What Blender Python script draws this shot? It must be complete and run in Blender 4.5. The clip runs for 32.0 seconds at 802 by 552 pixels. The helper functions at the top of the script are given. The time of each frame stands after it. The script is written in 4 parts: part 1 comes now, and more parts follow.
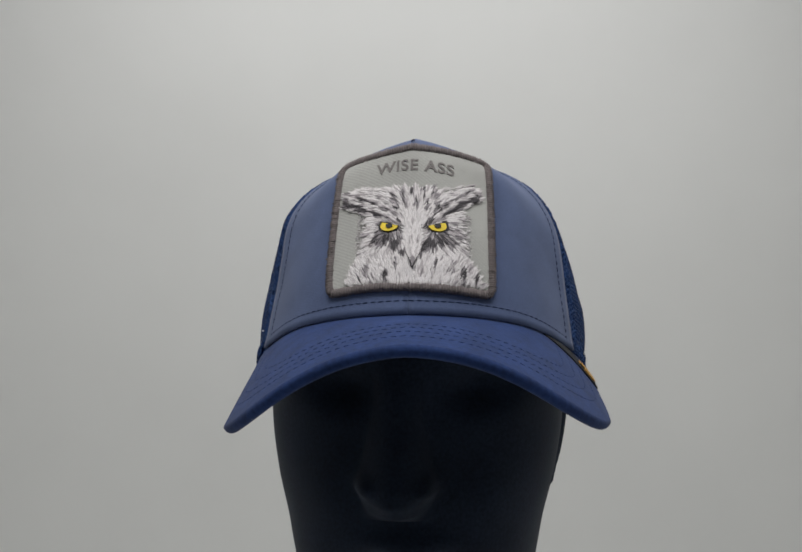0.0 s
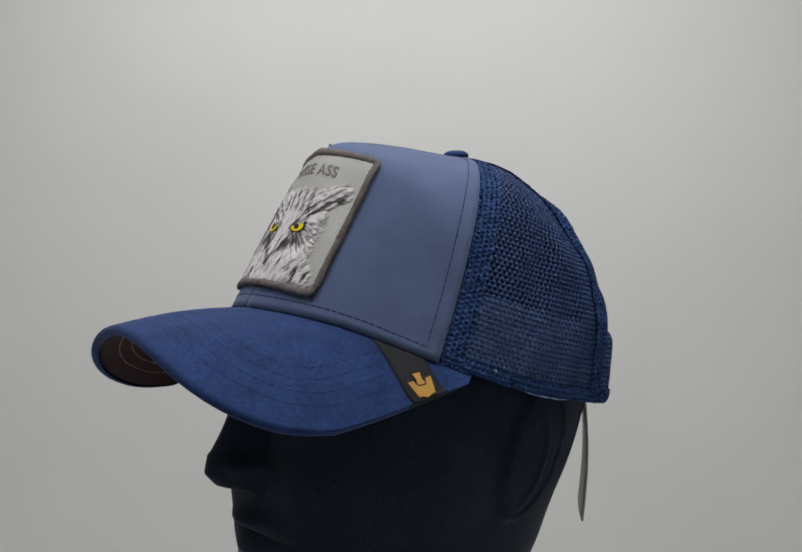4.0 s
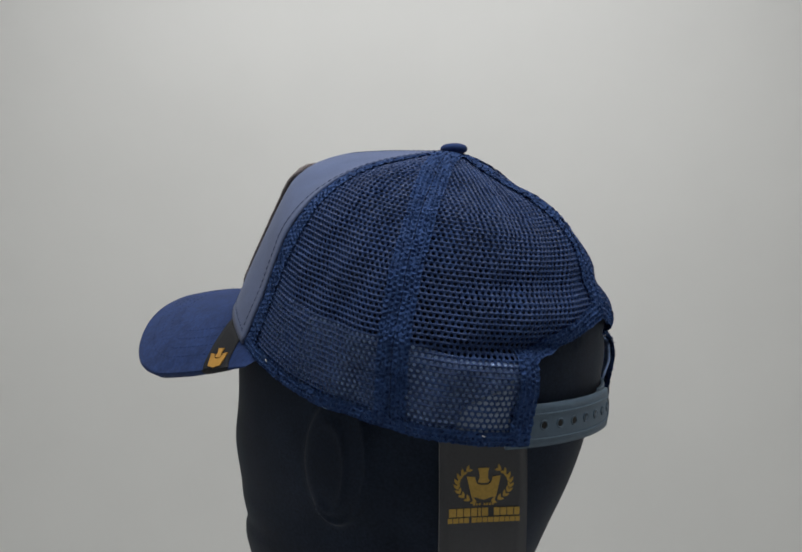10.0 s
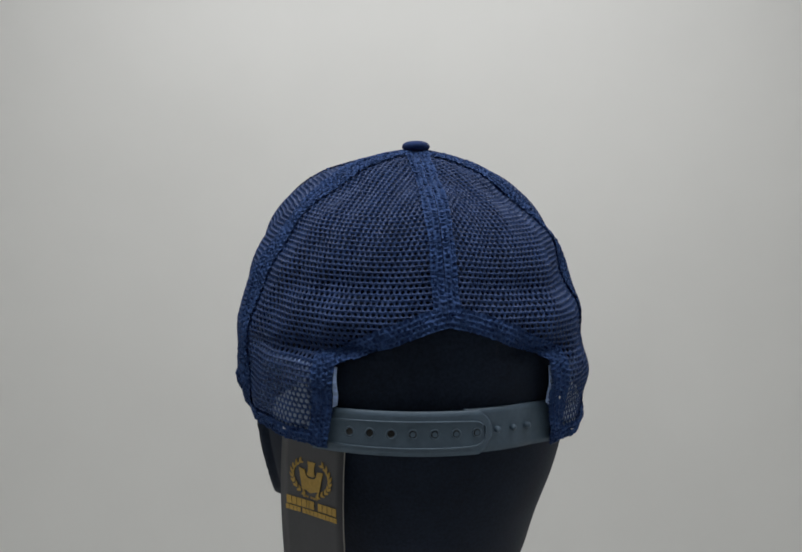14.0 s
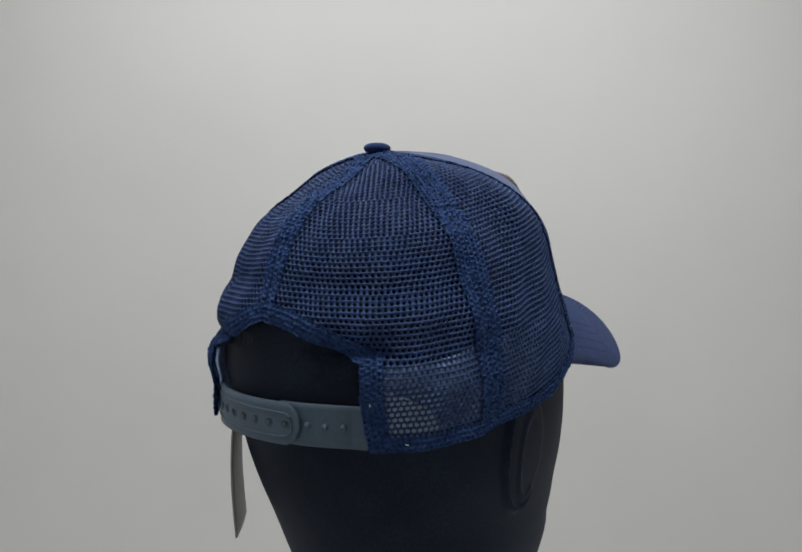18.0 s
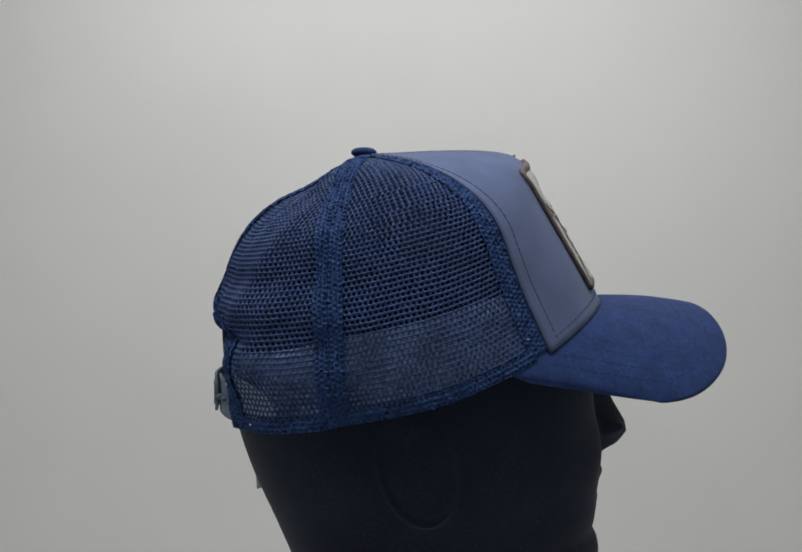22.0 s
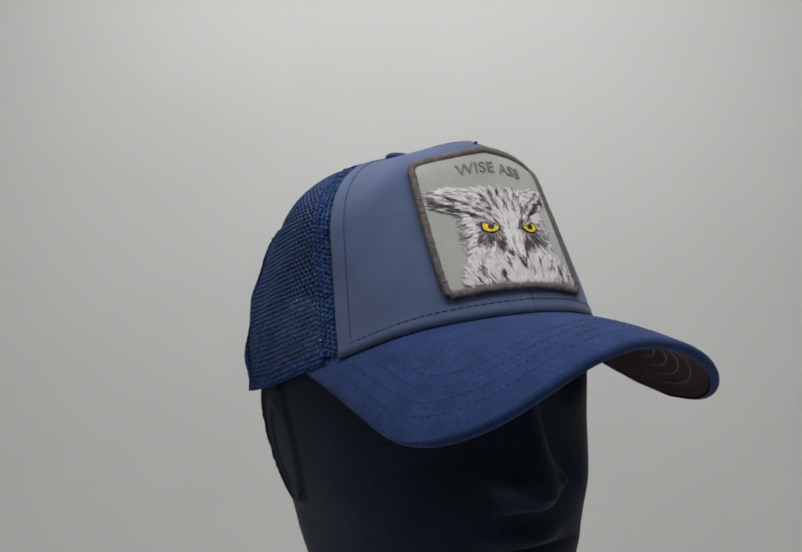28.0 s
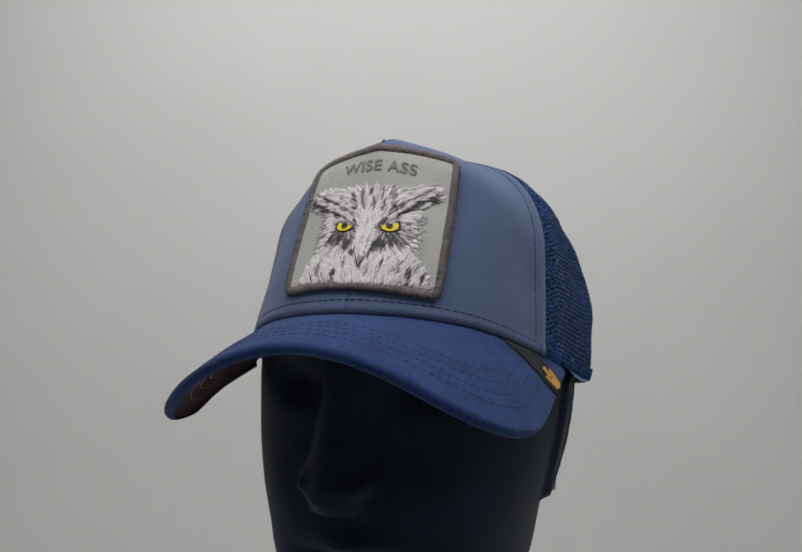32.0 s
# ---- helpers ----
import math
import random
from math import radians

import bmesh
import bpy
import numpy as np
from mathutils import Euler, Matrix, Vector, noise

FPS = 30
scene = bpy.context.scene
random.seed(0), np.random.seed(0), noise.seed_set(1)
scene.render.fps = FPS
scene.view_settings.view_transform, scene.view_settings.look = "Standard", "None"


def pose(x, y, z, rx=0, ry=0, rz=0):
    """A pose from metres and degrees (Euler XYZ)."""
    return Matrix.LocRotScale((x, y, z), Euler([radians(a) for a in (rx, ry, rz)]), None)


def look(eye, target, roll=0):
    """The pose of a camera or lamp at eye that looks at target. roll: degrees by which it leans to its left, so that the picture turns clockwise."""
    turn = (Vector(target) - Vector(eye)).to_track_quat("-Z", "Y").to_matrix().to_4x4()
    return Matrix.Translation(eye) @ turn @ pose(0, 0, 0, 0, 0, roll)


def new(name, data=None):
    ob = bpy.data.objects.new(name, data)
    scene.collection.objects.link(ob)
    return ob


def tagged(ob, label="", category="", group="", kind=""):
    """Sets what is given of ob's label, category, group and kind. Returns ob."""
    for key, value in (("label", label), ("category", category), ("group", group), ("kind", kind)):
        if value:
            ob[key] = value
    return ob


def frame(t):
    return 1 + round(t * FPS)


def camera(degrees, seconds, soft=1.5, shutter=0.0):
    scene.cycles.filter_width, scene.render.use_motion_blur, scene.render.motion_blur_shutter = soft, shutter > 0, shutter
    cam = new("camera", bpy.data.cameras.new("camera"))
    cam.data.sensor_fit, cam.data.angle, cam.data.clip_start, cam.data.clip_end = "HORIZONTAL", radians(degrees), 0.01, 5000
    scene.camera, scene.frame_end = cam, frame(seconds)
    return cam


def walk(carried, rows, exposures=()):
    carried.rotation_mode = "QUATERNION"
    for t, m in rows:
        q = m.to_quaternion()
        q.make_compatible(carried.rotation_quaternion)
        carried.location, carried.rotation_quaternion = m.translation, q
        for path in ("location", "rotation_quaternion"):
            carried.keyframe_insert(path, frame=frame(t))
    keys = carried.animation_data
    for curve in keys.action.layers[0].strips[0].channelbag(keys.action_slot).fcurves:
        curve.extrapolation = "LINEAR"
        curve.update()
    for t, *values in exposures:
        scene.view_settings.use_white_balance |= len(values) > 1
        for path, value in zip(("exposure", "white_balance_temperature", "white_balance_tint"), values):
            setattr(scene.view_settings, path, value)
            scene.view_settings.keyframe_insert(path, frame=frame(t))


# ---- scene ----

# A trucker cap on a black display head that turns slowly before a fixed camera in a white light tent.
LEVEL = 0.52          # height of the cap's reference plane above the tent floor


def ease(u):
    u = min(1.0, max(0.0, u))
    return u * u * (3 - 2 * u)


def turn(t):
    """Degrees by which the display has turned at t seconds."""
    w = 2 * math.pi / 30.83
    return (-11.7212 * t - 0.2256 * math.sin(w * t) + 1.3907 * (math.cos(w * t) - 1)
            + 0.1714 * math.sin(2 * w * t) + 0.1115 * (math.cos(2 * w * t) - 1) + 0.7 * ease((t - 24.5) / 4))


# camera
cam = camera(54.635, 32.0, soft=1.8)
STAND = pose(0, -0.42, LEVEL - 0.0013, 87.328, 0, 0.938) @ pose(0, 0, 0, 0, 0, 0.2186)
walk(cam, [(0, STAND), (32, STAND)], exposures=[(0, -0.05), (1.2, -0.05), (2, 0), (28, 0), (29, -0.05), (32, -0.05)])

# light
world = bpy.data.worlds.new("world")
world.use_nodes = True
world.node_tree.nodes["Background"].inputs[0].default_value = (0.9, 0.95, 1, 1)
world.node_tree.nodes["Background"].inputs[1].default_value = 0.02
scene.world = world


def area_lamp(name, m, sx, sy, watts, colour):
    data = bpy.data.lights.new(name, "AREA")
    data.shape, data.size, data.size_y, data.energy, data.color = "RECTANGLE", sx, sy, watts, colour
    ob = new(name, data)
    ob.matrix_world = m
    return ob


area_lamp("front_strip_light", look((0, -0.16, LEVEL + 0.52), (0, -0.10, 0)), 0.75, 0.16, 3.65, (0.999, 0.99, 0.982))
area_lamp("rear_strip_light", look((-0.03, 0.26, LEVEL + 0.54), (-0.03, 0.27, 0)), 0.86, 0.16, 1.74, (0.999, 0.99, 0.982))



# ---- materials ----
def material(name, colour, rough=0.8, metal=0.0, spec=0.3, sheen=0.0):
    m = bpy.data.materials.new(name)
    m.use_nodes = True
    b = m.node_tree.nodes["Principled BSDF"]
    b.inputs["Base Color"].default_value = (*colour, 1)
    b.inputs["Roughness"].default_value, b.inputs["Metallic"].default_value = rough, metal
    b.inputs["Specular IOR Level"].default_value, b.inputs["Sheen Weight"].default_value = spec, sheen
    return m


def vary(m, scales, amount, bump=0.0, distance=0.0002, stretch=(1, 1, 1), coords="Object"):
    """Two scales of noise on the colour, and a fine relief."""
    nt = m.node_tree
    b = nt.nodes["Principled BSDF"]
    base = tuple(b.inputs["Base Color"].default_value)
    co = nt.nodes.new("ShaderNodeTexCoord")
    mp = nt.nodes.new("ShaderNodeMapping")
    mp.inputs["Scale"].default_value = stretch
    nt.links.new(co.outputs[coords], mp.inputs[0])
    last = None
    for sc in scales:
        n = nt.nodes.new("ShaderNodeTexNoise")
        n.inputs["Scale"].default_value, n.inputs["Detail"].default_value = sc, 4
        nt.links.new(mp.outputs[0], n.inputs["Vector"])
        r = nt.nodes.new("ShaderNodeMapRange")
        r.inputs[1].default_value, r.inputs[2].default_value = 0.3, 0.7
        r.inputs[3].default_value, r.inputs[4].default_value = 1 - amount, 1 + amount
        nt.links.new(n.outputs[0], r.inputs[0])
        mul = nt.nodes.new("ShaderNodeMix")
        mul.data_type, mul.blend_type = "RGBA", "MULTIPLY"
        mul.inputs[0].default_value = 1
        if last is None:
            mul.inputs[6].default_value = base
        else:
            nt.links.new(last, mul.inputs[6])
        nt.links.new(r.outputs[0], mul.inputs[7])
        last = mul.outputs[2]
    nt.links.new(last, b.inputs["Base Color"])
    if bump:
        bp = nt.nodes.new("ShaderNodeBump")
        bp.inputs["Strength"].default_value, bp.inputs["Distance"].default_value = bump, distance
        nt.links.new(n.outputs[0], bp.inputs["Height"])
        nt.links.new(bp.outputs[0], b.inputs["Normal"])
    return m


def twill(m, pitch, amount):
    """Fine slanting ribs woven into a cloth."""
    nt = m.node_tree
    b = nt.nodes["Principled BSDF"]
    wave = nt.nodes.new("ShaderNodeTexWave")
    wave.bands_direction = "DIAGONAL"
    wave.inputs["Scale"].default_value, wave.inputs["Distortion"].default_value = 0.314 / pitch, 0.6
    wave.inputs["Detail Scale"].default_value = 2
    co = nt.nodes.new("ShaderNodeTexCoord")
    nt.links.new(co.outputs["Object"], wave.inputs["Vector"])
    r = nt.nodes.new("ShaderNodeMapRange")
    r.inputs[3].default_value, r.inputs[4].default_value = 1 - amount, 1 + amount
    nt.links.new(wave.outputs[1], r.inputs[0])
    mul = nt.nodes.new("ShaderNodeMix")
    mul.data_type, mul.blend_type = "RGBA", "MULTIPLY"
    mul.inputs[0].default_value = 1
    nt.links.new(b.inputs["Base Color"].links[0].from_socket, mul.inputs[6])
    nt.links.new(r.outputs[0], mul.inputs[7])
    nt.links.new(mul.outputs[2], b.inputs["Base Color"])
    return m


tent_white = vary(material("tent_fabric", (0.74, 0.745, 0.735), 0.95, spec=0.1), (1.3, 5), 0.02)
crown_cloth = twill(vary(material("slate_blue_twill", (0.080, 0.108, 0.203), 0.9, spec=0.12, sheen=0.12), (55, 1600), 0.10, 0.35, 0.0001), 0.0008, 0.03)
visor_cloth = vary(material("royal_blue_twill", (0.0150, 0.0345, 0.116), 0.85, spec=0.13, sheen=0.06), (85, 520), 0.20, 0.60, 0.0002)
under_cloth = vary(material("brown_lining_twill", (0.05, 0.028, 0.032), 0.9, spec=0.15), (60, 1500), 0.12, 0.3, 0.0001)
net_nylon = vary(material("navy_nylon_net", (0.0155, 0.0415, 0.132), 0.55, spec=0.28), (90, 900), 0.15, 0.2, 0.0001)
# the net's nylon with a lighter colour, for doubled net without its shaded inside
binding_nylon = vary(material("navy_binding_nylon", (0.0245, 0.0585, 0.172), 0.75, spec=0.18), (140, 900), 0.18, 0.2, 0.0001)
band_cloth = vary(material("grey_blue_sweatband", (0.42, 0.57, 0.92), 0.9, spec=0.15), (45, 260), 0.22, stretch=(1, 1, 4))
thread_navy = vary(material("navy_thread", (0.010, 0.020, 0.058), 0.8, spec=0.1), (300, 2000), 0.15)
thread_blue = vary(material("dark_blue_thread", (0.0122, 0.0272, 0.090), 0.8, spec=0.1), (300, 2000), 0.15)
thread_pale = vary(material("pale_thread", (0.30, 0.22, 0.20), 0.7), (300, 2000), 0.15)
velvet_black = vary(material("black_velour", (0.0112, 0.0172, 0.0305), 0.62, spec=0.06, sheen=0.030), (25, 700), 0.25, 0.3, 0.0002)
strap_plastic = vary(material("slate_plastic", (0.068, 0.107, 0.152), 0.5, spec=0.4), (60, 500), 0.08, 0.1, 0.0001)
card_dark = vary(material("charcoal_card", (0.040, 0.041, 0.048), 0.28, spec=0.5), (40, 900), 0.08)
card_pale = vary(material("grey_card_back", (0.36, 0.35, 0.33), 0.4, spec=0.2), (40, 900), 0.06)
gold_ink = vary(material("gold_ink", (0.42, 0.27, 0.055), 0.5, spec=0.4), (90, 900), 0.12)
gold_thread = vary(material("gold_thread", (0.44, 0.235, 0.045), 0.6, spec=0.3), (200, 2500), 0.15)
tape_black = vary(material("black_woven_tape", (0.010, 0.011, 0.014), 0.8), (90, 1500), 0.15)
# the broad noise paints the patch's uneven sheen into its colour
patch_felt = twill(vary(material("sage_grey_twill", (0.375, 0.375, 0.358), 0.9, spec=0.15), (38, 1800), 0.10, 0.35, 0.0001), 0.0011, 0.07)
rim_thread = vary(material("brown_grey_thread", (0.135, 0.115, 0.115), 0.8, spec=0.3), (160, 1800), 0.25, 0.3, 0.0001)
fur_white = vary(material("white_thread", (0.67, 0.640, 0.645), 0.6, spec=0.4), (200, 1800), 0.08)
fur_pale = vary(material("pale_grey_thread", (0.44, 0.405, 0.42), 0.6, spec=0.4), (200, 1800), 0.10)
fur_grey = vary(material("grey_thread", (0.215, 0.195, 0.21), 0.5, spec=0.4), (200, 1800), 0.15)
fur_dark = vary(material("charcoal_thread", (0.050, 0.044, 0.050), 0.6), (200, 1800), 0.2)
eye_yellow = vary(material("yellow_thread", (0.75, 0.55, 0.01), 0.5, spec=0.4), (200, 1800), 0.12)
eye_and_hole_black = material("black_thread_and_hole_shade", (0.008, 0.008, 0.008), 0.5)
slate_pale = vary(material("pale_slate_plastic", (0.21, 0.265, 0.365), 0.55, spec=0.3), (60, 700), 0.08)
thread_white = vary(material("white_tack_thread", (0.62, 0.64, 0.68), 0.7), (300, 2000), 0.1)
letter_grey = vary(material("dark_grey_thread", (0.190, 0.175, 0.172), 0.85), (200, 1800), 0.15)


# ---- mesh helpers ----
def part(name, verts, faces, mat, parent=None, label="", smooth=True, solid=0.0, offset=-1.0):
    me = bpy.data.meshes.new(name)
    me.from_pydata([tuple(map(float, v)) for v in verts], [], [tuple(map(int, f)) for f in faces])
    for m in (mat if isinstance(mat, (list, tuple)) else [mat]):
        me.materials.append(m)
    if smooth:
        me.polygons.foreach_set("use_smooth", [True] * len(me.polygons))
    me.update()
    ob = new(name, me)
    ob.parent = parent
    if label:
        tagged(ob, label)
    if solid:
        md = ob.modifiers.new("thickness", "SOLIDIFY")
        md.thickness, md.offset = solid, offset
    return ob


def grid(pts):
    """Vertices and quads of a grid of points (rows, columns, 3)."""
    n, m = pts.shape[:2]
    i = np.arange(n * m).reshape(n, m)
    f = np.stack([i[:-1, :-1], i[:-1, 1:], i[1:, 1:], i[1:, :-1]], -1).reshape(-1, 4)
    return pts.reshape(-1, 3), f


def unit(v):
    return v / np.maximum(np.linalg.norm(v, axis=-1, keepdims=True), 1e-9)


def smooth_line(knots, n):
    """A soft curve through the knots, n points evenly spaced along it."""
    k = np.array(knots, float)
    out = []
    for a in range(len(k) - 1):
        p0, p1, p2, p3 = k[max(a - 1, 0)], k[a], k[a + 1], k[min(a + 2, len(k) - 1)]
        t = np.linspace(0, 1, 12, endpoint=False)[:, None]
        out.append(0.5 * (2 * p1 + (p2 - p0) * t + (2 * p0 - 5 * p1 + 4 * p2 - p3) * t ** 2 + (3 * p1 - p0 - 3 * p2 + p3) * t ** 3))
    c = np.vstack(out + [k[-1:]])
    d = np.concatenate([[0], np.cumsum(np.linalg.norm(np.diff(c, axis=0), axis=1))])
    u = np.linspace(0, d[-1], n)
    return np.stack([np.interp(u, d, c[:, j]) for j in range(k.shape[1])], 1)


def tube(points, radius, sides=6, closed=False):
    """Vertices and faces of a tube along points; radius may vary along it."""
    p = np.array(points, float)
    n = len(p)
    r = np.broadcast_to(np.asarray(radius, float), (n,))
    t = unit(np.roll(p, -1, 0) - np.roll(p, 1, 0)) if closed else unit(np.gradient(p, axis=0))
    up = np.where(np.abs(t[:, 2:3]) < 0.9, [[0, 0, 1.0]], [[1.0, 0, 0]])
    a = unit(np.cross(t, up))
    b = np.cross(t, a)
    ang = np.arange(sides) * 2 * math.pi / sides
    v = (p[:, None] + r[:, None, None] * (np.cos(ang)[None, :, None] * a[:, None] + np.sin(ang)[None, :, None] * b[:, None])).reshape(-1, 3)
    f = []
    for i in range(n if closed else n - 1):
        j = (i + 1) % n
        for k in range(sides):
            l = (k + 1) % sides
            f.append((i * sides + k, i * sides + l, j * sides + l, j * sides + k))
    if not closed:
        f += [tuple(range(sides))[::-1], tuple(range((n - 1) * sides, n * sides))]
    return v, f


def joined(pieces):
    vs, fs, base = [], [], 0
    for v, f in pieces:
        vs.append(np.asarray(v, float).reshape(-1, 3))
        fs += [tuple(int(i) + base for i in q) for q in f]
        base += len(vs[-1])
    return np.vstack(vs), fs


def stitches(points, normals, length=0.0023, gap=0.0009, r=0.00026, lift=0.0001):
    """A row of short thread stitches lying along a line on a surface."""
    p, nrm = np.array(points, float), np.array(normals, float)
    d = np.concatenate([[0], np.cumsum(np.linalg.norm(np.diff(p, axis=0), axis=1))])
    out, u = [], 0.0
    while u + length < d[-1]:
        us = np.array([u, u + length * 0.25, u + length * 0.75, u + length])
        q = np.stack([np.interp(us, d, p[:, j]) for j in range(3)], 1)
        m = np.stack([np.interp(us, d, nrm[:, j]) for j in range(3)], 1)
        q = q + unit(m) * (lift + np.array([-1.0, 0.5, 0.5, -1.0])[:, None] * r)
        out.append(tube(q, [r * 0.6, r, r, r * 0.6], 5))
        u += length + gap * random.uniform(0.7, 1.3)
    return joined(out)


# ---- the cap's crown ----
TOP = (0.0, 0.027)      # the button stands over this place
# sections from the hem to the button, as distance from the button's axis and height, at so many degrees from the front
SECTIONS = {
    0: [(.1274, -.0316), (.1193, -.0165), (.1076, .0019), (.0960, .0218), (.0893, .0363), (.0844, .0435), (.0761, .0465), (.0619, .0476), (.0389, .0471), (.0142, .0454), (0, .0447)],
    22: [(.1199, -.0368), (.1132, -.0206), (.1039, -.0017), (.0936, .0179), (.0865, .0308), (.0805, .0355), (.0728, .0383), (.0596, .0411), (.0375, .0432), (.0137, .0443), (0, .0447)],
    45: [(.1054, -.0538), (.1015, -.0390), (.0967, -.0236), (.0923, -.0077), (.0872, .0074), (.0779, .0200), (.0644, .0296), (.0491, .0359), (.0331, .0404), (.0166, .0432), (0, .0447)],
    70: [(.0911, -.0697), (.0916, -.0523), (.0903, -.0364), (.0864, -.0204), (.0814, -.0048), (.0755, .0111), (.0647, .0243), (.0502, .0335), (.0339, .0385), (.0170, .0420), (0, .0447)],
    90: [(.0838, -.0769), (.0850, -.0597), (.0851, -.0426), (.0824, -.0259), (.0777, -.0098), (.0707, .0047), (.0604, .0180), (.0481, .0295), (.0333, .0371), (.0169, .0416), (0, .0447)],
    115: [(.0822, -.0841), (.0848, -.0668), (.0843, -.0492), (.0812, -.0319), (.0758, -.0153), (.0691, -.0002), (.0586, .0127), (.0454, .0232), (.0323, .0332), (.0167, .0402), (0, .0447)],
    140: [(.0804, -.0876), (.0813, -.0702), (.0811, -.0526), (.0787, -.0355), (.0738, -.0188), (.0675, -.0040), (.0570, .0087), (.0441, .0198), (.0306, .0297), (.0159, .0385), (0, .0447)],
    160: [(.0783, -.0880), (.0788, -.0706), (.0785, -.0531), (.0776, -.0363), (.0729, -.0201), (.0665, -.0057), (.0562, .0074), (.0437, .0181), (.0292, .0272), (.0150, .0369), (0, .0447)],
    180: [(.0779, -.0875), (.0784, -.0702), (.0777, -.0529), (.0779, -.0361), (.0736, -.0201), (.0679, -.0049), (.0579, .0091), (.0450, .0197), (.0295, .0276), (.0150, .0369), (0, .0447)],
}
NS = 81
ANG = np.array(sorted(SECTIONS), float)
PROF = np.stack([smooth_line(SECTIONS[a], NS) for a in sorted(SECTIONS)])
SLOPE = np.gradient(PROF, ANG, axis=0)
SLOPE[-1] = 0
SLOPE[0] *= np.clip(np.linspace(0, 1, NS) / 0.5 - 0.3, 0, 1)[:, None]     # round at the hem, ridged above the patch


def crown(phi, s, off=0.0):
    """Points of the crown at phi degrees from the front (positive towards +x) and s from hem (0) to button (1), off metres outwards."""
    phi, s = np.broadcast_arrays(np.asarray(phi, float), np.asarray(s, float))
    p = _crown(phi, s)
    if np.any(off):
        p = p + crown_normal(phi, s) * np.asarray(off)[..., None]
    return p


def folds(w, z):
    """Soft creases of the worn net: level dents round the back, slanting waves on the sides."""
    a = np.abs(w)
    back = np.exp(-((a - 142) / 26) ** 2)
    net_only = 1 / (1 + np.exp(-(a - 66) / 4))
    low = 1 / (1 + np.exp((z - 0.030) / 0.006))
    def dent(at, wide):
        return np.exp(-((z - at) / wide) ** 2)
    d = back * (-0.0028 * dent(-0.020, 0.006) + 0.0022 * dent(-0.034, 0.007) - 0.0040 * dent(-0.0465, 0.0035) + 0.0030 * dent(-0.062, 0.010))
    d = d + 0.0009 * np.sin((z * 210 + w * 0.045)) * np.exp(-((a - 120) / 30) ** 2)
    d = d + 0.0010 * np.sin(w * 0.16 + z * 60) * np.exp(-((a - 85) / 18) ** 2) + 0.0006 * np.sin(w * 0.37 - z * 130)
    d = d * net_only * low
    # the worn cap is fuller on one shoulder than on the other
    d = d + 0.0034 * np.exp(-((w + 62) / 17) ** 2) * dent(0.016, 0.018) - 0.0028 * np.exp(-((w + 114) / 18) ** 2) * dent(-0.02, 0.05) + 0.0028 * np.exp(-((w - 96) / 16) ** 2) * dent(-0.03, 0.025)
    d = d + 0.0040 * np.exp(-((w + 137) / 12) ** 2) * dent(-0.026, 0.028) + 0.0030 * np.exp(-((w - 88) / 13) ** 2) * dent(-0.060, 0.018)
    # that side's net stands out smoothly towards the opening
    d = d + np.exp(-((w + 130) / 13) ** 2) * (0.0032 * dent(-0.0465, 0.0040) + 0.0022 * dent(-0.050, 0.018))
    return d


def _crown(phi, s):
    w = (phi + 180) % 360 - 180
    sign, a = np.where(w < 0, -1.0, 1.0), np.abs(w)
    k = np.clip(np.searchsorted(ANG, a, side="right") - 1, 0, len(ANG) - 2)
    h = ANG[k + 1] - ANG[k]
    t = (a - ANG[k]) / h
    fs = np.clip(s, 0, 1) * (NS - 1)
    i = np.clip(fs.astype(int), 0, NS - 2)
    g = (fs - i)[..., None]
    def at(tab, kk):
        return tab[kk, i] * (1 - g) + tab[kk, i + 1] * g
    t, h = t[..., None], h[..., None]
    rz = ((2 * t ** 3 - 3 * t ** 2 + 1) * at(PROF, k) + (t ** 3 - 2 * t ** 2 + t) * h * at(SLOPE, k)
          + (-2 * t ** 3 + 3 * t ** 2) * at(PROF, k + 1) + (t ** 3 - t ** 2) * h * at(SLOPE, k + 1))
    r, z = rz[..., 0], rz[..., 1]
    q = np.radians(a)
    r = r + folds(w, z)
    x = sign * r * np.sin(q)
    # the cap sits askew: one side's hem hangs a little lower
    z = z + (0.035 * np.minimum(x, 0) + 0.005 * np.maximum(x, 0)) * (1 - np.clip(s, 0, 1))
    return np.stack([TOP[0] + x, TOP[1] - r * np.cos(q), z], -1)


def crown_normal(phi, s):
    s = np.clip(s, 0.01, 0.97)
    du = _crown(phi + 0.8, s) - _crown(phi - 0.8, s)
    dv = _crown(phi, s + 0.012) - _crown(phi, s - 0.012)
    return unit(np.cross(du, dv))


def seam_front(s, sg=1):
    """Degrees from the front at which the cloth front ends and the net begins, on the +x side (sg 1) or the other."""
    return 41.9 + 1.7 * sg + (20.9 + 2.5 * sg) * np.minimum(0.8, np.asarray(s))


def seam_side(s):
    return 102 + 9 * np.minimum(0.6, np.asarray(s))


def s_at_height(phi, z):
    """The s at which the crown's outside at phi is z high (lowest crossing)."""
    ss = np.linspace(0, 1, 161)
    return float(np.interp(z, _crown(np.full(161, float(phi)), ss)[:, 2], ss))


OPEN_EDGE = 143.0       # the rear opening reaches from here round the back


def open_edge(s, sg=1):
    """The opening is a little wider at the hem and reaches less far round on the +x side (sg 1)."""
    return OPEN_EDGE + 2.5 + 0.5 * sg - 3.0 * np.clip(1 - np.asarray(s) / 0.13, 0, 1)


